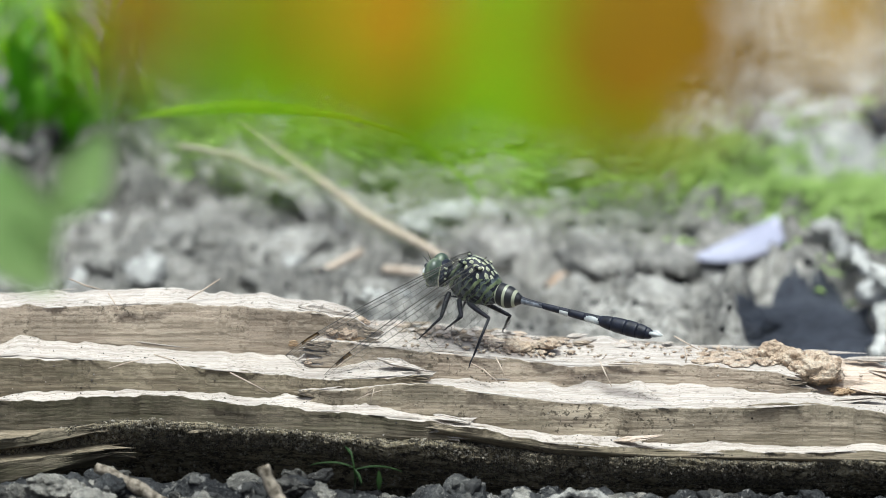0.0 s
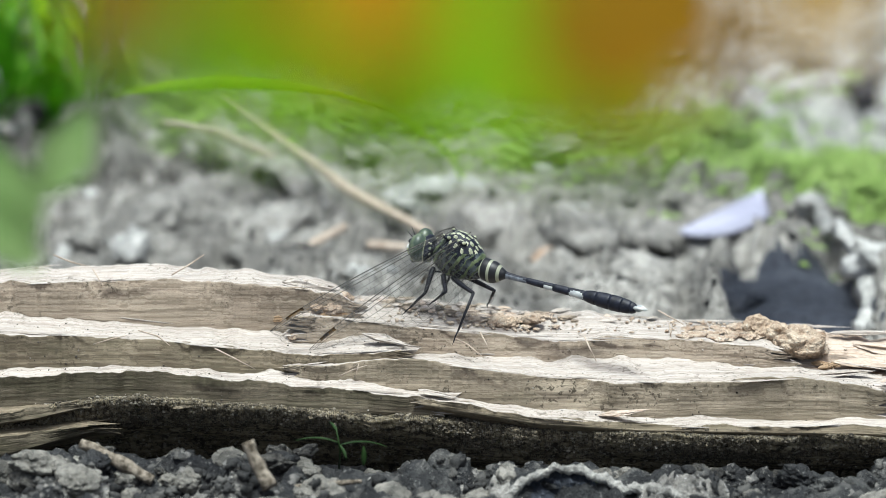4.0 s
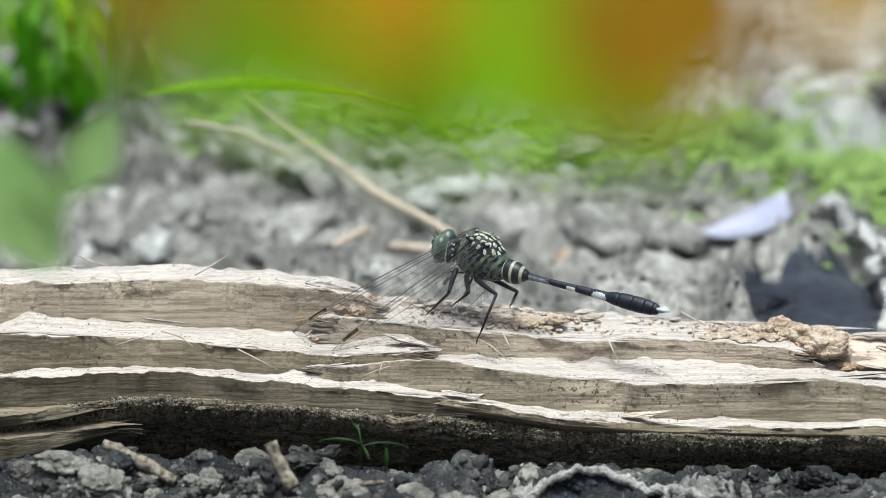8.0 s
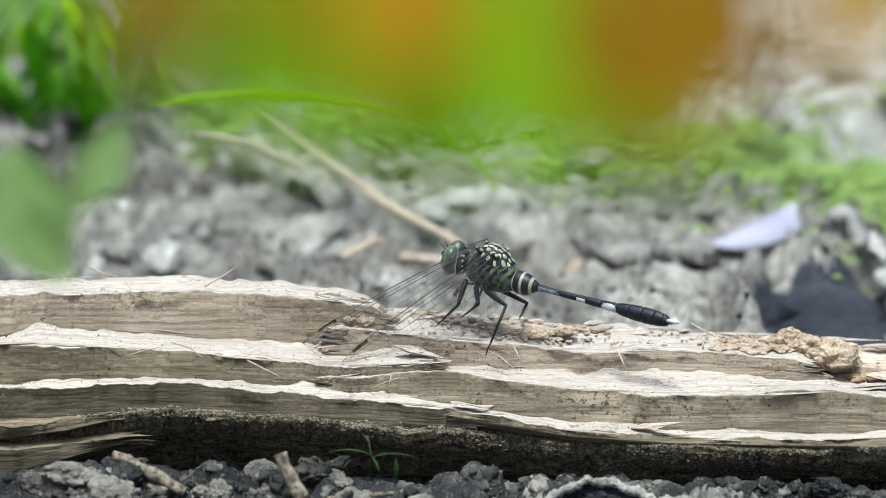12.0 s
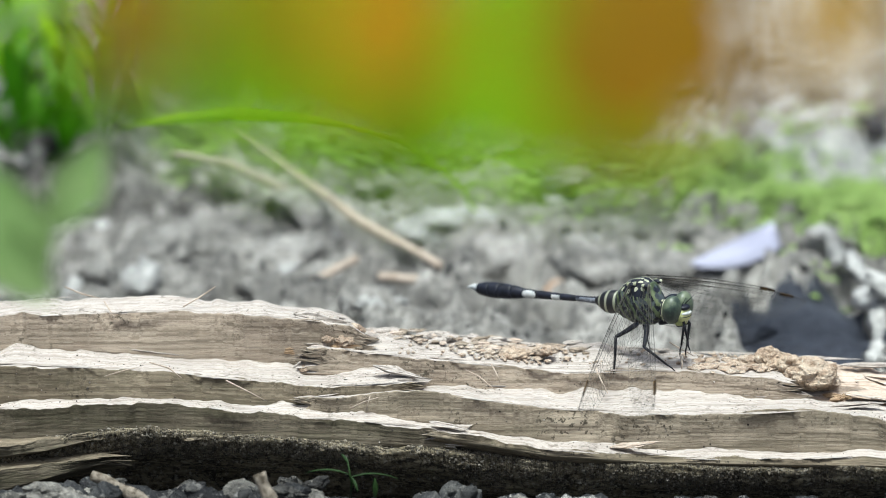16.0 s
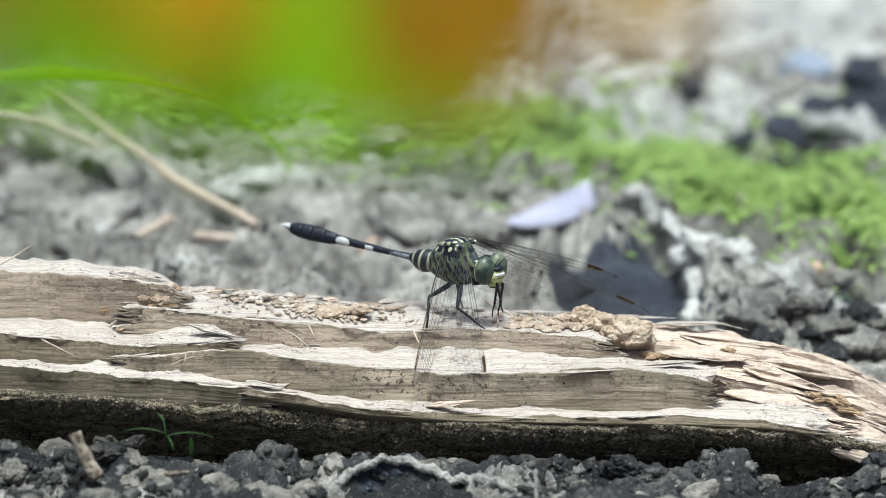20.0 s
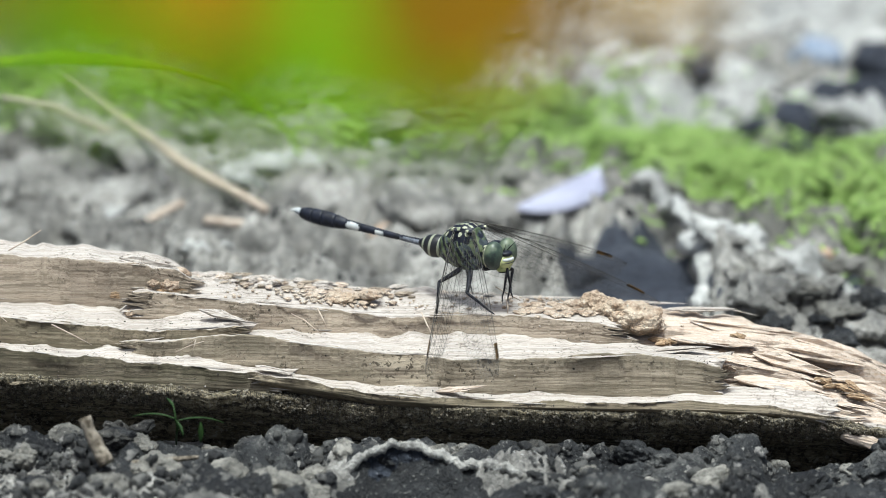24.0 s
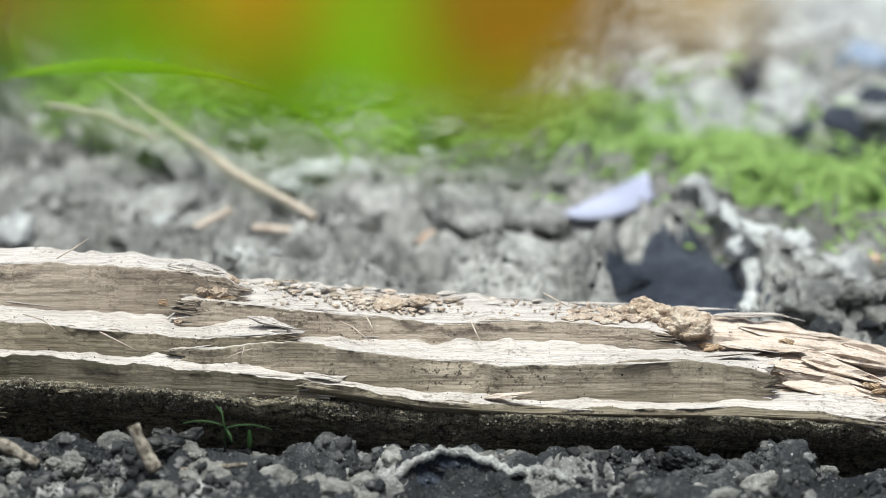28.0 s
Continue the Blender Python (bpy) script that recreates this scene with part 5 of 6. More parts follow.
for x, y in zip(wx[grows], wy[grows]):
    i, j = int((x - cx[0]) / 1.5 + 0.5), int((y - cy[0]) / 1.8 + 0.5)
    foot = max(on_ground(x, y), float(czz[j, i]) if 0 <= i < len(cx) and 0 <= j < len(cy) else -50.0)
    places.append((random.randrange(16), turn(x, y, foot + random.uniform(0.1, 1.8), random.uniform(-15, 15), random.uniform(-16, 5), random.uniform(0, 360))))
tagged(piece("low_weeds", *many(sprigs, places), WEED), "low green weeds creeping over the clay", "weeds", kind="stuff")


# ---- plants ----
random.seed(12)


def tuft(name, centre, count, spread, height, width, mat, label, lean=0):
    plant = tagged(new(name), label, "grass")
    plant.location = (centre[0] * MM, centre[1] * MM, 0)
    for i in range(count):
        x, y = random.gauss(0, spread), random.gauss(0, spread)
        shape = blade(height * random.uniform(0.6, 1.2), width * random.uniform(0.7, 1.3), random.uniform(0.2, 1.3), 0.35, 9, broad=0.3)
        z = on_ground(centre[0] + x, centre[1] + y) - 1
        piece("blade", *moved(shape, turn(x, y, z, random.uniform(-25, 25), -random.uniform(48, 85), lean + random.uniform(0, 360))), mat, plant)
    return plant


tuft("grass_tuft", (-90.9, 227.0, -5.0), 24, 8, 42, 2.1, GRASS, "bright green grass tuft on the clay")
tuft("grass_tuft", (-73.5, 245.0, -5.0), 18, 7, 34, 1.8, GRASS, "bright green grass tuft on the clay")
tuft("grass_tuft", (-85.2, 277.7, -5.0), 26, 11, 50, 2.0, LEAF, "bright green grass tuft on the clay")
tuft("grass_tuft", (-66.9, 292.2, -5.0), 14, 9, 40, 1.8, GRASS, "bright green grass tuft on the clay")


side_plant = tagged(new("broad_leaf_plant"), "broad dull-green leaves leaning in before the log", "plant")
v, f = tube(((-76, -220, -8), (-75, -220, 70), (-72, -220, 112), (-62.5, -220, 121.8)), (1.6, 1.4, 1.1, 0.6), 8)
piece("stalk", v, f, SAGE, side_plant)
v, f = tube(((-75, -220, 70), (-70, -221, 135), (-56, -221, 146), (-44.9, -221, 142.7), (-47.5, -220, 125.0)), (1.4, 1.3, 1.2, 1.1, 0.6), 8)
piece("stalk", v, f, SAGE, side_plant)
for x, y, z, L, W, tilt, mat in ((-47.5, -220.0, 125.0, 14.0, 4.0, 30, SAGE), (-62.5, -222.0, 121.3, 19.0, 7.2, -16, SAGE), (-46.7, -216.0, 124.2, 11.0, 1.3, 4, PALE_LEAF),
                                  (-61.8, -226.0, 114.1, 13.0, 3.6, -40, SAGE), (-44.9, -214.0, 144.7, 17.0, 2.2, 12, GRASS)):
    m = turn(x, y, z, 0, tilt, 0) @ turn(0, 0, 0, -28, 0, 0) @ turn(0, 0, 0, 0, 0, -90) @ turn(0, 0, 0, 0, 90, 0)
    piece("leaf", *moved(blade(L, W, 0.35, 0.15, 14, broad=0.42), m), mat, side_plant)

# the long arching blade, its tip to the west
arch = tagged(new("arching_grass"), "long arching light-green grass blade", "grass")
v, f = tube(((12.0, 172.0, -6.0), (6.0, 164.0, 8.0), (-5.1, 160.0, 19.0), (-16.7, 160.0, 22.5), (-28.2, 160.0, 24.4), (-40.9, 160.0, 25.0), (-52.6, 162.0, 23.2), (-63.2, 165.0, 20.5)), (0.5, 0.45, 0.45, 0.55, 1.1, 1.5, 1.1, 0.15), 10)
piece("blade", v, f, LEAF, arch)

# ---- leaves that hang into view close before the lens ----
overhang = tagged(new("overhanging_plant"), "overhanging stem with green and withered orange leaves", "plant")
v, f = tube(((-190, -620, -8), (-150, -610, 140), (-70, -590, 246), (0, -580, 254), (70, -580, 250)), (2.2, 2.0, 1.6, 1.2, 0.6), 8)
piece("stem", v, f, GRASS, overhang)


def hang(x, y, depth_mm, L, W, tilt, mat, label):
    m = turn(*x, 0, tilt, 0) @ turn(0, depth_mm, 0, -32, 0, 0) @ turn(0, 0, 0, 0, 0, -90) @ turn(0, 0, 0, 0, 90, 0)
    piece("leaf", *moved(blade(L, W, y, 0.12, 12, broad=0.78), m), mat, overhang, label)


HANGING = (
    (-13.0, 238.2, -4, 4.0, 8, OLIVE), (-5.4, 235.4, -6, 6.0, -6, ORANGE), (-0.6, 236.6, -4, 4.2, 4, ORANGE), (-17.5, 229.6, 6, 4.6, 6, LEAF), (-12.5, 228.6, 2, 4.4, 3, LEAF), (-8.5, 227.4, 8, 6.0, -4, LEAF),
    (-1.5, 225.2, 6, 6.4, 0, LEAF), (5.8, 225.6, 10, 6.0, -3, LEAF), (11.0, 233.4, -6, 4.4, -4, OLIVE), (17.0, 232.2, -8, 6.2, 3, BROWN), (22.0, 234.4, -7, 4.4, -3, BROWN), (11.6, 225.4, 8, 5.6, 2, LEAF),
    (18.2, 225.2, 6, 5.4, 3, LEAF), (33.0, 235.6, -4, 4.6, 0, ORANGE), (-20.5, 231.0, 0, 2.8, 8, SAGE), (-23.5, 236.4, -3, 4.4, 5, BROWN), (-23.0, 232.4, 2, 4.0, 6, LEAF),
)
for x, foot_z, dy, W, tilt, mat in HANGING:
    hang((x, -580.0, 250.0), 0.3, dy, (250.0 - foot_z) / 0.83, W, tilt, mat, "withered orange leaf" if mat is ORANGE else "withered brown leaf" if mat in (BROWN, OLIVE) else "green leaf")


# ---- the dragonfly: forward is +x, its left +y ----
def patched(name, verts, faces, which, mats, parent, label=""):
    """A piece whose faces take one of several materials."""
    ob = piece(name, verts, faces, mats[0], parent, label)
    for m in mats[1:]:
        ob.data.materials.append(m)
    ob.data.polygons.foreach_set("material_index", np.asarray(which, int))
    return ob


def smooth_line(x, stations, values, width=11):
    line = np.interp(x, stations, values)
    padded = np.concatenate([np.full(width // 2, line[0]), line, np.full(width // 2, line[-1])])
    return np.convolve(padded, np.ones(width) / width, "valid")


dragonfly = tagged(new("dragonfly"), "slender black and green striped dragonfly perched on the log", "dragonfly")

# thorax: deep and humped, black with slanting green stripes, and pale plates between the wings
n_long, n_round = 120, 132
tx = np.linspace(-5.5, 5.8, n_long)
stations = (-5.5, -4.6, -3.4, -1.8, 0.0, 1.5, 2.9, 4.1, 5.1, 5.8)
t_top = smooth_line(tx, stations, (0.2, 1.6, 3.0, 4.2, 4.9, 5.0, 4.3, 2.9, 1.4, 0.3))
t_low = smooth_line(tx, stations, (-1.7, -2.5, -3.1, -3.6, -3.9, -4.0, -3.8, -3.3, -2.4, -1.4))
t_wide = smooth_line(tx, stations, (0.8, 1.7, 2.4, 2.9, 3.15, 3.1, 2.7, 2.1, 1.4, 0.7))
phi = np.linspace(-math.pi, math.pi, n_round, endpoint=False)
X, P = np.meshgrid(tx, phi, indexing="ij")
mid, half = ((t_top + t_low) / 2)[:, None], ((t_top - t_low) / 2)[:, None]
Y = 0.93 * t_wide[:, None] * np.sign(np.sin(P)) * np.abs(np.sin(P)) ** 0.85
Z = mid + half * np.sign(np.cos(P)) * np.abs(np.cos(P)) ** 0.92
wob = 0.32 * fractal(X * 0.9, Y * 0.9, Z * 0.9, 5, 3)
slant = X + 0.62 * Z + wob
green = np.zeros(X.shape, bool)
for at, w in ((-4.6, 0.16), (-3.2, 0.32), (-1.7, 0.16), (-0.35, 0.38), (1.15, 0.17), (2.35, 0.10), (3.9, 0.42), (5.4, 0.3)):
    green |= np.abs(slant - at) < w
back = (Z > 2.0 - 0.12 * X) & (X < 2.7)
pale = np.zeros(X.shape, bool)
for x, y, a, b, lean in ((2.0, 0.75, 0.55, 0.34, 0.5), (1.0, 0.6, 0.62, 0.30, -0.3), (1.1, 1.55, 0.5, 0.30, 0.4), (0.0, 0.75, 0.5, 0.34, 0.4), (-0.2, 1.75, 0.6, 0.26, -0.4),
                         (-1.0, 0.5, 0.55, 0.30, -0.2), (-1.3, 1.5, 0.45, 0.34, 0.5), (-2.1, 0.85, 0.55, 0.36, 0.3), (-2.5, 1.8, 0.5, 0.28, -0.3), (-3.1, 0.5, 0.5, 0.28, 0.2),
                         (-3.5, 1.25, 0.5, 0.3, 0.2), (-4.3, 0.6, 0.42, 0.4, 0.0), (1.9, 2.2, 0.4, 0.2, 0.2), (0.6, 2.45, 0.42, 0.2, 0.0), (-1.0, 2.5, 0.4, 0.2, 0.2)):
    dx, dy = X - x + wob * 0.6, np.abs(Y) - y
    pale |= ((dx + lean * dy) / a) ** 2 + (dy / b) ** 2 < 0.78
shoulder = (X > 2.2) & (Z > 0.3) & (np.abs(np.abs(Y) - 1.15 - 0.15 * (4.6 - X)) < 0.5) & (slant < 5.6)
collar = (X > 1.6) & (np.abs(Y) < 0.12)
which = np.where(back, np.where(pale, 2, 0), np.where(shoulder & ~collar, 1, np.where(green, 1, np.where(fractal(X * 1.3, Y, Z * 1.3, 9, 3) > 0.12, 3, 0))))
lift = np.where(which == 0, -0.07, np.where(which == 3, -0.03, 0.06)) + 0.05 * fractal(X * 2.2, Y * 2.2, Z * 2.2, 7, 2)
for _ in range(2):
    lift = (lift + np.roll(lift, 1, 0) + np.roll(lift, -1, 0) + np.roll(lift, 1, 1) + np.roll(lift, -1, 1)) / 5
verts = np.stack([X, Y * (1 + lift / 3), Z + lift * np.cos(P)], -1).reshape(-1, 3)
faces = quads(n_long, n_round, True) + [tuple(range(n_round - 1, -1, -1)), tuple((n_long - 1) * n_round + k for k in range(n_round))]
patched("thorax", verts, faces, np.concatenate([which[:-1].ravel(), [0, 0]]), (BLACK, BODY_GREEN, CREAM, SLATE), dragonfly, "black thorax with green stripes and cream plates")
for y in (-1, 1):
    for x, z, big in ((2.7, 3.9, 1.0), (-0.5, 3.8, 1.1)):
        piece("wing_hinge", *ellipsoid((x, y * 1.9, z), (0.95 * big, 0.55, 0.42), 2), BLACK, dragonfly)
        piece("wing_hinge", *ellipsoid((x - 0.5, y * 2.15, z + 0.15), (0.4, 0.34, 0.34), 2), CREAM, dragonfly)
        piece("wing_hinge", *ellipsoid((x + 0.7, y * 2.0, z + 0.2), (0.34, 0.3, 0.3), 2), CREAM, dragonfly)
piece("neck", *loft([(5.0, 0, -0.7, 0.9, 0.9), (6.6, 0, -0.4, 0.8, 0.8)], 10), BLACK, dragonfly)

head = piece("head", *ellipsoid((7.8, 0, -0.1), (1.35, 3.0, 2.65), 3), BLACK, dragonfly, "black back of the head")
for y in (-1, 1):
    piece("eye", *ellipsoid((9.3, y * 1.75, 0.25), (1.75, 2.05, 2.7), 4), EYE, head, "large grey-green compound eye")
    piece("antenna", *tube(((10.6, y * 0.5, 1.2), (11.4, y * 0.9, 2.2), (12.0, y * 1.3, 3.0)), (0.10, 0.06, 0.03), 5), BLACK, head)
    for z, r in ((1.55, 0.30), (0.7, 0.36), (-0.3, 0.42), (-1.3, 0.36), (-2.0, 0.26)):
        wide = math.sqrt(max(0.1, 1 - (z / 2.7) ** 2))
        piece("cheek_spot", *ellipsoid((7.25, y * 2.05 * wide, z), (0.55, 0.42, r * 0.85), 2), CREAM, head, "pale spot behind the eye")
    piece("cheek_stripe", *tube([(7.9, y * (0.75 + 2.35 * math.sin(a)), -0.1 + 2.65 * math.cos(a)) for a in (0.6, 1.0, 1.4, 1.9, 2.4)], (0.08, 0.13, 0.16, 0.14, 0.08), 6), CREAM, head, "pale rim behind the eye")
piece("face", *ellipsoid((10.5, 0, -0.8), (1.35, 1.85, 1.5), 3), FACE, head, "yellow-green face")
piece("face_band", *ellipsoid((10.8, 0, 0.65), (1.0, 1.25, 0.55), 3), BLACK, head, "black band on the forehead")
piece("labrum", *ellipsoid((10.1, 0, -2.1), (1.1, 1.65, 1.0), 3), FACE, head, "yellow-green mouth plate")
piece("lip_band", *ellipsoid((10.95, 0, -0.35), (1.05, 1.5, 0.48), 3), IVORY, head, "ivory band across the face")
piece("mouth_line", *ellipsoid((10.75, 0, -0.95), (1.18, 1.75, 0.18), 3), BLACK, head)
piece("mouth_line", *ellipsoid((10.2, 0, -2.9), (0.9, 1.3, 0.16), 2), BLACK, head)

# abdomen: swollen ringed base, thin waist, dark club, pale tip; pale spots on the flanks
abdomen = piece("abdomen", *loft([(1.4, 0, 0.3, 1.5, 1.7), (0.4, 0, 0.15, 1.9, 2.15), (-0.8, 0, 0.0, 2.0, 2.2), (-1.8, 0, 0, 1.8, 2.0), (-2.7, 0, 0, 1.35, 1.5), (-3.4, 0, 0, 0.92, 1.0), (-4.0, 0, 0, 0.64, 0.7)], 28), RINGED, dragonfly, "swollen abdomen base with dark rings")
A_AT = (-3.7, -6.0, -8.2, -10.0, -11.9, -13.6, -15.3, -17.0, -18.6, -20.0, -21.2, -23.0, -25.5, -27.6, -29.0, -30.0, -30.6)
A_THICK = (0.66, 0.54, 0.52, 0.58, 0.62, 0.66, 0.70, 0.74, 0.80, 0.86, 1.10, 1.30, 1.40, 1.36, 1.22, 1.0, 0.7)
joints = ((-3.7, -8.3, "base"), (-8.3, -11.9, "dark"), (-11.9, -13.7, "spot"), (-13.7, -16.9, "dark"), (-16.9, -20.1, "patch"),
          (-20.1, -22.6, "dark"), (-22.6, -25.4, "dark"), (-25.4, -27.8, "dark"), (-27.8, -29.6, "dark"), (-29.6, -30.6, "dark"))
for a, b, look_of in joints:
    steps, sides = 14, 28
    xs = np.linspace(a, b, steps)
    u = np.linspace(0, 1, steps)
    rr = np.interp(-xs, [-v for v in A_AT], A_THICK) * (1 - 0.09 * np.exp(-(u / 0.06) ** 2) - 0.09 * np.exp(-((1 - u) / 0.06) ** 2))
    ang = np.linspace(-math.pi, math.pi, sides, endpoint=False)
    v = np.stack([np.repeat(xs, sides), (rr[:, None] * np.sin(ang) * 0.92).ravel(), (rr[:, None] * (np.cos(ang) * 1.05 + 0.10 * (np.abs(ang) < 0.2))).ravel()], 1)
    U, A = np.meshgrid(u[:-1], np.abs(ang), indexing="ij")
    if look_of == "base":
        w = np.where(A < 0.75 + 0.5 * (U > 0.8), 0, 2)
    elif look_of == "spot":
        w = np.where((A > 0.95) & (A < 2.5), 1, 0)
    elif look_of == "patch":
        w = np.where((A > 0.55) & (A < 2.6) & (((U - 0.5) / 0.46) ** 2 + ((A - 1.6) / 1.1) ** 2 < 1), 1, 0)
    else:
        w = np.zeros(U.shape, int)
    f = quads(steps, sides, True) + [tuple(range(sides - 1, -1, -1)), tuple((steps - 1) * sides + k for k in range(sides))]
    patched("abdomen_segment", v, f, np.concatenate([w.ravel(), [0, 0]]), (BLACK, IVORY, SMOKE), abdomen, {"dark": "black segment", "base": "grey segment with a black back line"}.get(look_of, "black segment with ivory flanks"))
for y in (-1, 1):
    piece("appendage", *tube(((-30.3, y * 0.38, 0.25), (-31.4, y * 0.5, 0.4), (-32.7, y * 0.25, 0.2)), (0.36, 0.36, 0.1), 7), IVORY, abdomen, "ivory tail appendage")
piece("appendage", *tube(((-30.3, 0, -0.2), (-31.2, 0, -0.2), (-31.9, 0, 0.0)), (0.32, 0.28, 0.1), 7), IVORY, abdomen, "ivory tail appendage")


# legs: a femur, and under it a shin with its foot
def leg(hip, femur, shin, foot):
    thigh = piece("leg", *tube([(femur * u, 0, 0.12 * math.sin(math.pi * u)) for u in (0, 0.12, 0.35, 0.7, 0.93, 1.0)], (0.40, 0.52, 0.50, 0.42, 0.36, 0.28), 9), LEG, dragonfly, "black spiny leg")
    long = shin + foot
    lower = [tube(((0, 0, 0), (shin * 0.5, 0, 0.05), (shin, 0, 0)), (0.30, 0.25, 0.19), 7),
             tube(((shin, 0, 0), (shin + foot * 0.5, 0, 0.15), (long, 0, 0)), (0.17, 0.14, 0.11), 6), tube(((long - 0.1, 0, 0), (long + 0.45, 0.2, -0.1)), (0.09, 0.03), 4)]
    for i in range(7):
        x = shin * (0.14 + 0.12 * i)
        for s in (-1, 1):
            lower.append(tube(((x, 0, 0), (x + 0.55, s * 0.4, -0.62)), (0.045, 0.015), 3))
    calf = piece("shin", *joined(lower), LEG, thigh)
    for i in range(6):
        x = femur * (0.25 + 0.12 * i)
        piece("bristle", *tube(((x, 0, -0.3), (x + 0.3, 0.1, -0.85)), (0.05, 0.02), 3), LEG, thigh)
    return thigh, Vector(hip), femur, long, calf


def bone(start, end, pole):
    """A turn that lays +x from start to end, with z away from the pole."""
    x = (end - start).normalized()
    y = x.cross(pole).normalized() if x.cross(pole).length > 1e-4 else x.cross(Vector((0, 1, 0.1))).normalized()
    return Matrix((x, y, x.cross(y))).transposed()


def leg_pose(part, foot, pole):
    """Poses of femur and shin that bring the foot to its place, the knee towards the pole."""
    thigh, hip, a, b, calf = part
    foot, pole = Vector(foot), Vector(pole)
    way = foot - hip
    d = min(way.length, (a + b) * 0.995)
    d = max(d, abs(a - b) * 1.02)
    axis_ = way.normalized()
    out = (pole - hip) - axis_ * (pole - hip).dot(axis_)
    out.normalize()
    along_ = (a * a - b * b + d * d) / (2 * d)
    knee = hip + axis_ * along_ + out * math.sqrt(max(0.0, a * a - along_ * along_))
    end = hip + axis_ * d
    upper, lower = bone(hip, knee, out), bone(knee, end, out)
    m0 = Matrix.Translation(hip * MM) @ upper.to_4x4()
    m1 = Matrix.Translation(knee * MM) @ lower.to_4x4()
    return m0, m0.inverted() @ m1


LEGS = {}
for s in (1, -1):
    LEGS["fore", s] = leg((4.8, s * 1.0, -3.0), 5.2, 4.6, 1.8)
    LEGS["mid", s] = leg((2.4, s * 1.5, -3.5), 5.8, 5.6, 2.0)
    LEGS["hind", s] = leg((0.4, s * 1.6, -3.5), 7.0, 7.4, 2.4)
# feet and knees on the first perch, on the second, and tucked up in flight
STANCE = {
    ("fore", 1): (((7.6, 4.7, -12.2), (2.6, 5.6, -6.6)), ((6.4, 5.1, -10.6), (6.6, 4.6, -6.5)), ((7.5, 1.2, -5.5), (6.0, 3.0, -6.5))),
    ("mid", 1): (((3.6, 2.6, -9.6), (-0.8, 6.2, -4.6)), ((5.6, 4.4, -10.6), (5.6, 5.0, -6.5)), ((1.0, 2.0, -6.5), (5.0, 4.0, -7.0))),
    ("hind", 1): (((-5.6, 9.8, -12.1), (-5.8, 4.8, -3.3)), ((-1.6, 5.5, -10.5), (-3.4, 6.2, -6.5)), ((-5.5, 1.5, -6.0), (-3.0, 4.5, -5.5))),
    ("fore", -1): (((7.6, -2.6, -5.6), (7.2, -3.8, -6.5)), ((11.6, -1.6, -7.2), (11.0, -1.2, -4.0)), ((7.5, -1.2, -5.5), (6.0, -3.0, -6.5))),
    ("mid", -1): (((6.0, -6.5, -11.6), (4.0, -5.8, -5.0)), ((8.6, -2.2, -11.4), (4.6, -4.9, -6.4)), ((1.0, -2.0, -6.5), (5.0, -4.0, -7.0))),
    ("hind", -1): (((-2.0, -10.4, -12.0), (-4.2, -4.8, -6.5)), ((-0.7, -8.9, -14.1), (0.0, -9.0, -4.2)), ((-5.5, -1.5, -6.0), (-3.0, -4.5, -5.5))),
}


def wing(side, span, chord, base, widest, seed):
    """A clear wing along +y (or -y), leading edge forward, with a net of veins."""
    rng = random.Random(seed)

    def width(u):
        grow = base + (1 - base) * math.sin(math.pi / 2 * min(1, u / widest))
        fall = 1 if u < widest else math.sqrt(max(0.0, 1 - ((u - widest) / (1 - widest)) ** 2.6))
        return chord * grow * fall

    def at(u, c):
        lead = 0.9 + 0.5 * math.sin(math.pi * min(1, u * 1.05)) - 2.2 * max(0, u - 0.85) ** 1.5 * 6
        return (lead - c * width(u), side * u * span, 0.16 * math.sin(c * 16) * (1 - u * 0.6) - 0.8 * u * u * 0.6)

    us = [i / 26 for i in range(27)]
    cs = [i / 8 for i in range(9)]
    membrane = piece("wing", [at(u, c) for u in us for c in cs], quads(27, 9), MEMBRANE, dragonfly, "clear wing with a dark net of veins")
    membrane.visible_shadow = False
    net = []
    lines = ((0.0, 0.11), (0.07, 0.055), (0.15, 0.085), (0.30, 0.034), (0.44, 0.04), (0.58, 0.028), (0.72, 0.028), (0.86, 0.024), (1.0, 0.034))
    for c, r in lines:
        net.append(tube([at(u, c) for u in us], [r * (1 - 0.55 * u) for u in us], 4))
    for (c0, _), (c1, _) in zip(lines, lines[1:]):
        count = 20 if c1 < 0.2 else 24
        for i in range(count):
            u = (i + rng.uniform(0.25, 0.75)) / count * 0.97 + 0.02
            net.append(tube((at(u, c0), at(min(1, u + rng.uniform(-0.012, 0.012)), c1)), (0.027, 0.027), 3))
    piece("vein_net", *joined(net), VEIN, membrane, "dark vein net")
    spot = [at(u, c) for u in (0.80, 0.82, 0.86, 0.90) for c in (-0.01, 0.09)]
    thick = [(x, y, z + 0.09) for x, y, z in spot] + [(x, y, z - 0.09) for x, y, z in spot]
    q = quads(4, 2)
    faces = q + [tuple(i + 8 for i in reversed(k)) for k in q] + [(0, 1, 9, 8), (6, 14, 15, 7)]
    faces += [(a, a + 8, a + 10, a + 2) for a in (0, 2, 4)] + [(a, a + 2, a + 10, a + 8) for a in (1, 3, 5)]
    piece("wing_spot", thick, faces, STIGMA, membrane, "dark brown wing spot")
    return membrane


FORE_ROOT, HIND_ROOT = (2.9, 2.2, 3.9), (-0.3, 2.4, 3.8)
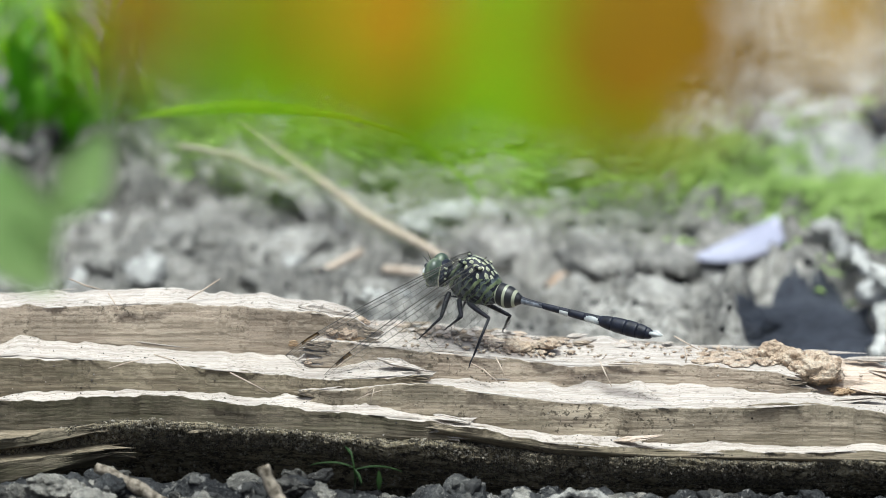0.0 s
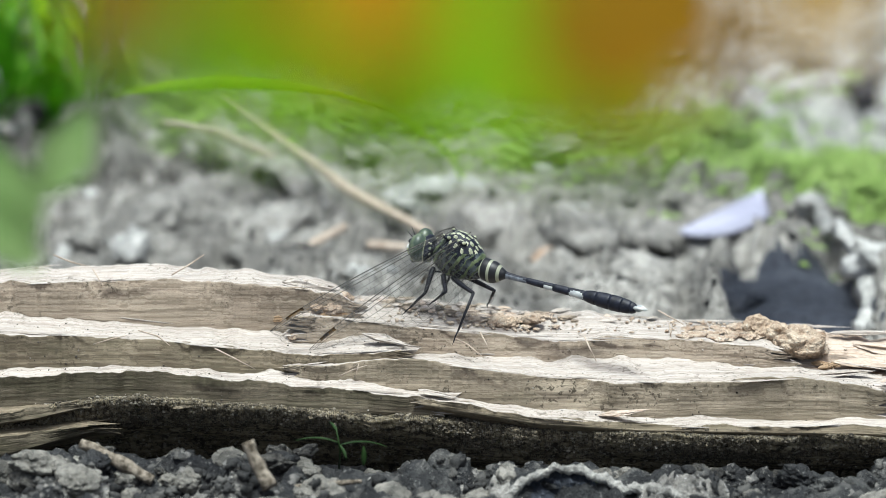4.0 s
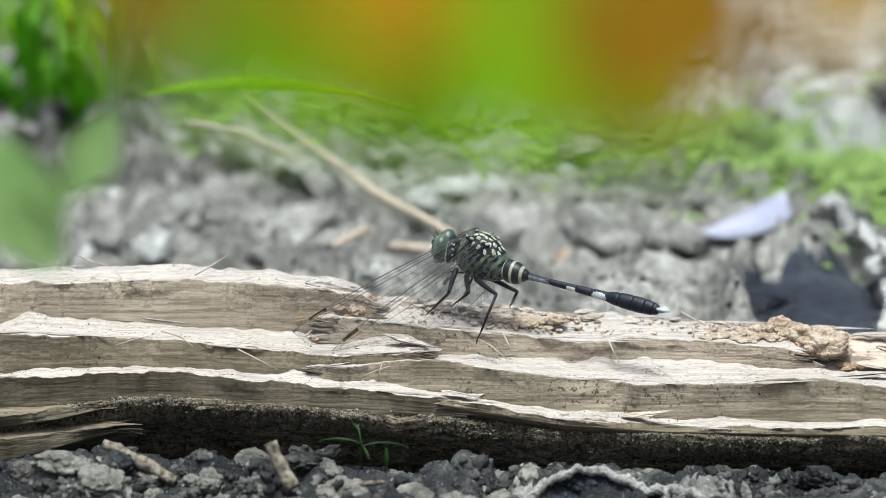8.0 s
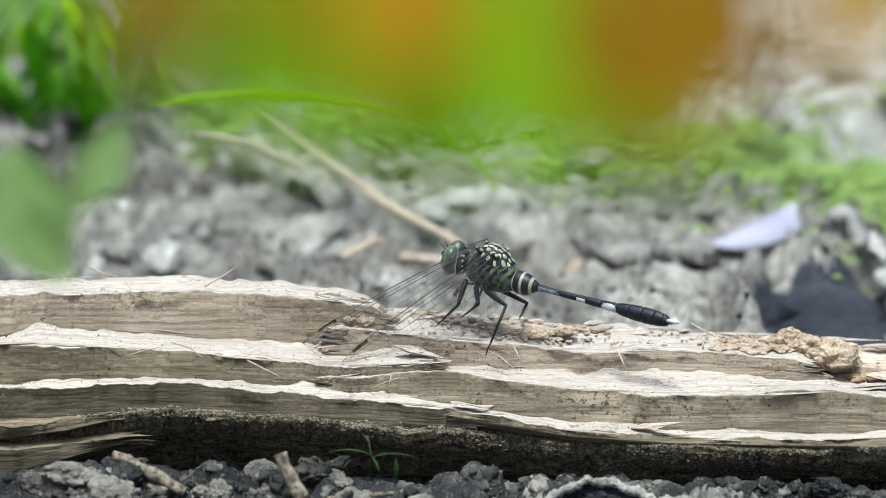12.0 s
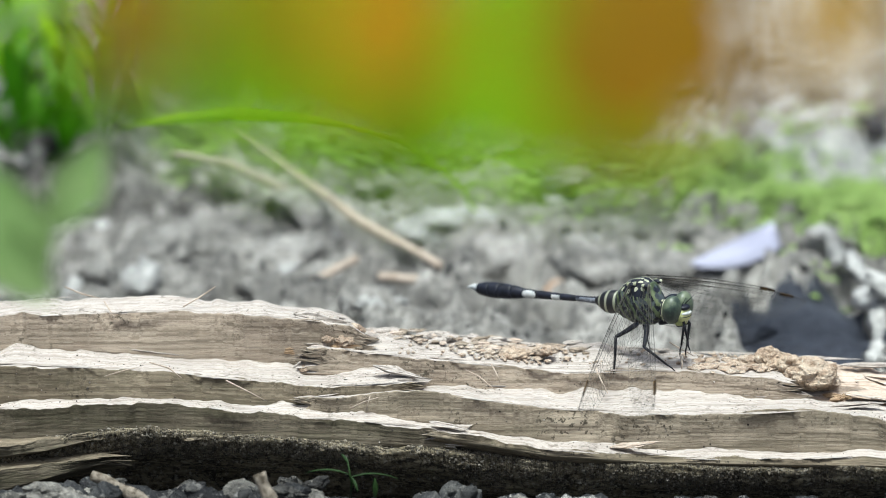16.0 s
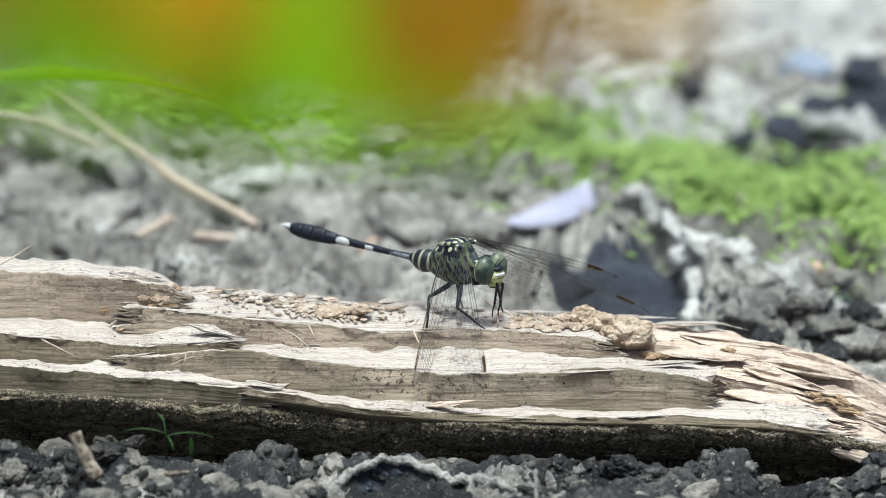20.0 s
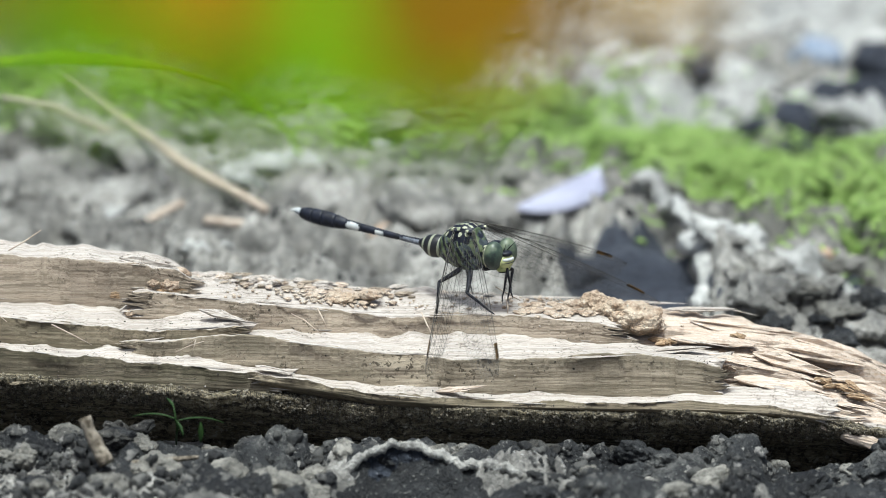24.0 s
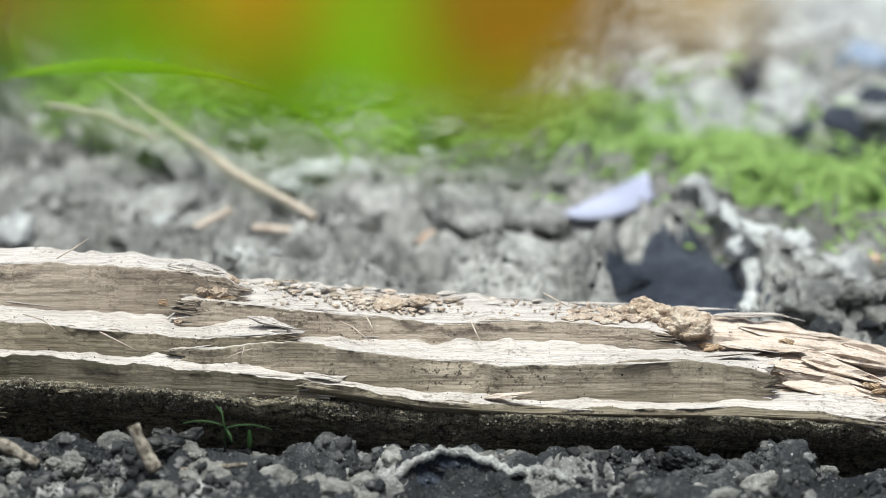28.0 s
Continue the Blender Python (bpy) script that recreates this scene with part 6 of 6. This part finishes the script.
WINGS = [(wing(1, 37, 7.6, 0.35, 0.55, 1), 1, FORE_ROOT), (wing(-1, 37, 7.6, 0.35, 0.55, 2), -1, FORE_ROOT),
         (wing(1, 34.5, 9.6, 0.75, 0.3, 3), 1, HIND_ROOT), (wing(-1, 34.5, 9.6, 0.75, 0.3, 4), -1, HIND_ROOT)]


def wing_pose(side, root, sweep, droop, twist):
    x, y, z = root
    return pose(x * MM, side * y * MM, z * MM) @ pose(0, 0, 0, 0, 0, -side * sweep) @ pose(0, 0, 0, -side * droop) @ pose(0, 0, 0, 0, twist, 0)


def body_pose(x, y, z, heading, pitch, roll=0):
    return pose(x * MM, y * MM, z * MM, 0, 0, heading) @ pose(0, 0, 0, 0, -pitch, 0) @ pose(0, 0, 0, roll, 0, 0)


def motions():
    first = body_pose(7.6, 22.0, 28.7, 152, 9.7)
    alight = body_pose(39.5, 24.0, 26.2, -34, -4)
    second = body_pose(38.4, 24.0, 25.7, -34, 2.5)
    settled = body_pose(38.0, 24.0, 25.5, -34, 1.0)
    walk(dragonfly, [
        (0.0, first), (12.5, first), (13.5, first),
        (13.6, body_pose(0, 30, 42, 140, 25)), (13.75, body_pose(-30, 60, 70, 120, 15)), (13.95, body_pose(-130, 120, 130, 95, 5)),
        (14.2, body_pose(-260, 320, 260, 40, 0)), (14.5, body_pose(-60, 700, 380, -20, 0)), (14.8, body_pose(120, 520, 300, -60, 0)),
        (15.0, body_pose(60, 300, 170, -80, 0)), (15.1, body_pose(28, 200, 58, -88, 8)), (15.2, body_pose(22.8, 120.0, 21.5, -88, 12)),
        (15.3, body_pose(20.4, 40.0, 32.5, -42, -14)), (15.4, body_pose(39.5, 24.0, 27.0, -34, -8)), (15.5, alight), (15.8, alight), (15.9, second), (17.2, second),
        (20.2, settled), (26.1, settled), (26.2, body_pose(41, 22, 27, -40, -7)), (26.3, body_pose(-9, -10, 30, -95, -6)), (26.4, body_pose(-125, -270, 60, -120, 0)),
        (26.8, body_pose(-420, -300, 160, -200, 0)), (27.5, body_pose(-800, 100, 60, -215, 0)), (28.0, body_pose(-900, 200, 11, -240, 0))])
    tail = lambda tilt: pose(-5.5 * MM, 0, -0.6 * MM, 0, tilt, 0)
    walk(abdomen, [(0.0, tail(4.2)), (13.4, tail(4.2)), (13.6, tail(6)), (15.0, tail(2)), (15.3, tail(-6)), (15.4, tail(13)), (15.5, tail(-1)), (15.8, tail(-1)), (15.9, tail(-3)), (16.1, tail(-1)),
                   (16.6, tail(3)), (17.0, tail(3.1)), (20.0, tail(3.4)), (25.0, tail(3.7)), (25.4, tail(5)), (25.8, tail(8)), (26.1, tail(8)), (26.2, tail(10)), (28.0, tail(6))])
    nod = lambda turn_, up: pose(6.2 * MM, 0, -0.3 * MM, 0, -up, turn_) @ pose(-7.2 * MM, 0, 0.3 * MM)
    walk(head, [(0.0, nod(8, -3)), (13.4, nod(8, -3)), (13.6, nod(0, 0)), (15.2, nod(0, 0)), (15.5, nod(6, -4)), (15.8, nod(-4, -3)), (20.0, nod(-8, -2)), (23.0, nod(-12, 0)), (25.2, nod(-12, 0)), (25.5, nod(-14, 8)), (25.8, nod(-12, 0)), (28.0, nod(0, 0))])
    for kind, part in LEGS.items():
        one, two, fly = (leg_pose(part, *s) for s in STANCE[kind])
        for i, piece_ in ((0, part[0]), (1, part[4])):
            walk(piece_, [(0.0, one[i]), (13.48, one[i]), (13.62, fly[i]), (15.15, fly[i]), (15.4, two[i]), (26.12, two[i]), (26.3, fly[i]), (28.0, fly[i])])
    for part, side, root in WINGS:
        fore = root is FORE_ROOT
        perch = wing_pose(side, root, *((37, 28.5, -60) if fore else (43, 40.5, -80)))
        early = wing_pose(side, root, *{(True, -1): (33, 20, -50), (False, -1): (13, 25, -90), (True, 1): (18, 17, -60), (False, 1): (20, 16, -85)}[fore, side])
        later = wing_pose(side, root, *{(True, -1): (36, 24, -50), (False, -1): (17, 29, -92), (True, 1): (39.5, 23.5, -60), (False, 1): (33, 19, -85)}[fore, side])
        rest = wing_pose(side, root, *{(True, -1): (40, 27, -50), (False, -1): (20.5, 32, -95), (True, 1): (48, 26, -60), (False, 1): (32, 20, -85)}[fore, side])
        spread = wing_pose(side, root, 8 if fore else -8, -4, 0)
        half = wing_pose(side, root, 22, 12, -40)
        rows = [(0.0, perch), (13.35, perch), (13.42, half), (13.5, spread)]
        t = 13.55
        while t < 15.35:
            rows.append((t, wing_pose(side, root, 5 if fore else -5, 35 if len(rows) % 2 else -35, 0)))
            t += 0.1
        rows += [(15.45, spread), (15.8, spread), (15.85, half), (15.9, early), (17.2, early), (17.8, later), (19.6, later), (20.2, rest), (26.05, rest), (26.1, rest), (26.15, half), (26.2, spread)]
        t = 26.25
        while t < 26.9:
            rows.append((t, wing_pose(side, root, 5 if fore else -5, 35 if len(rows) % 2 else -35, 0)))
            t += 0.1
        rows.append((28.0, spread))
        walk(part, rows)


motions()
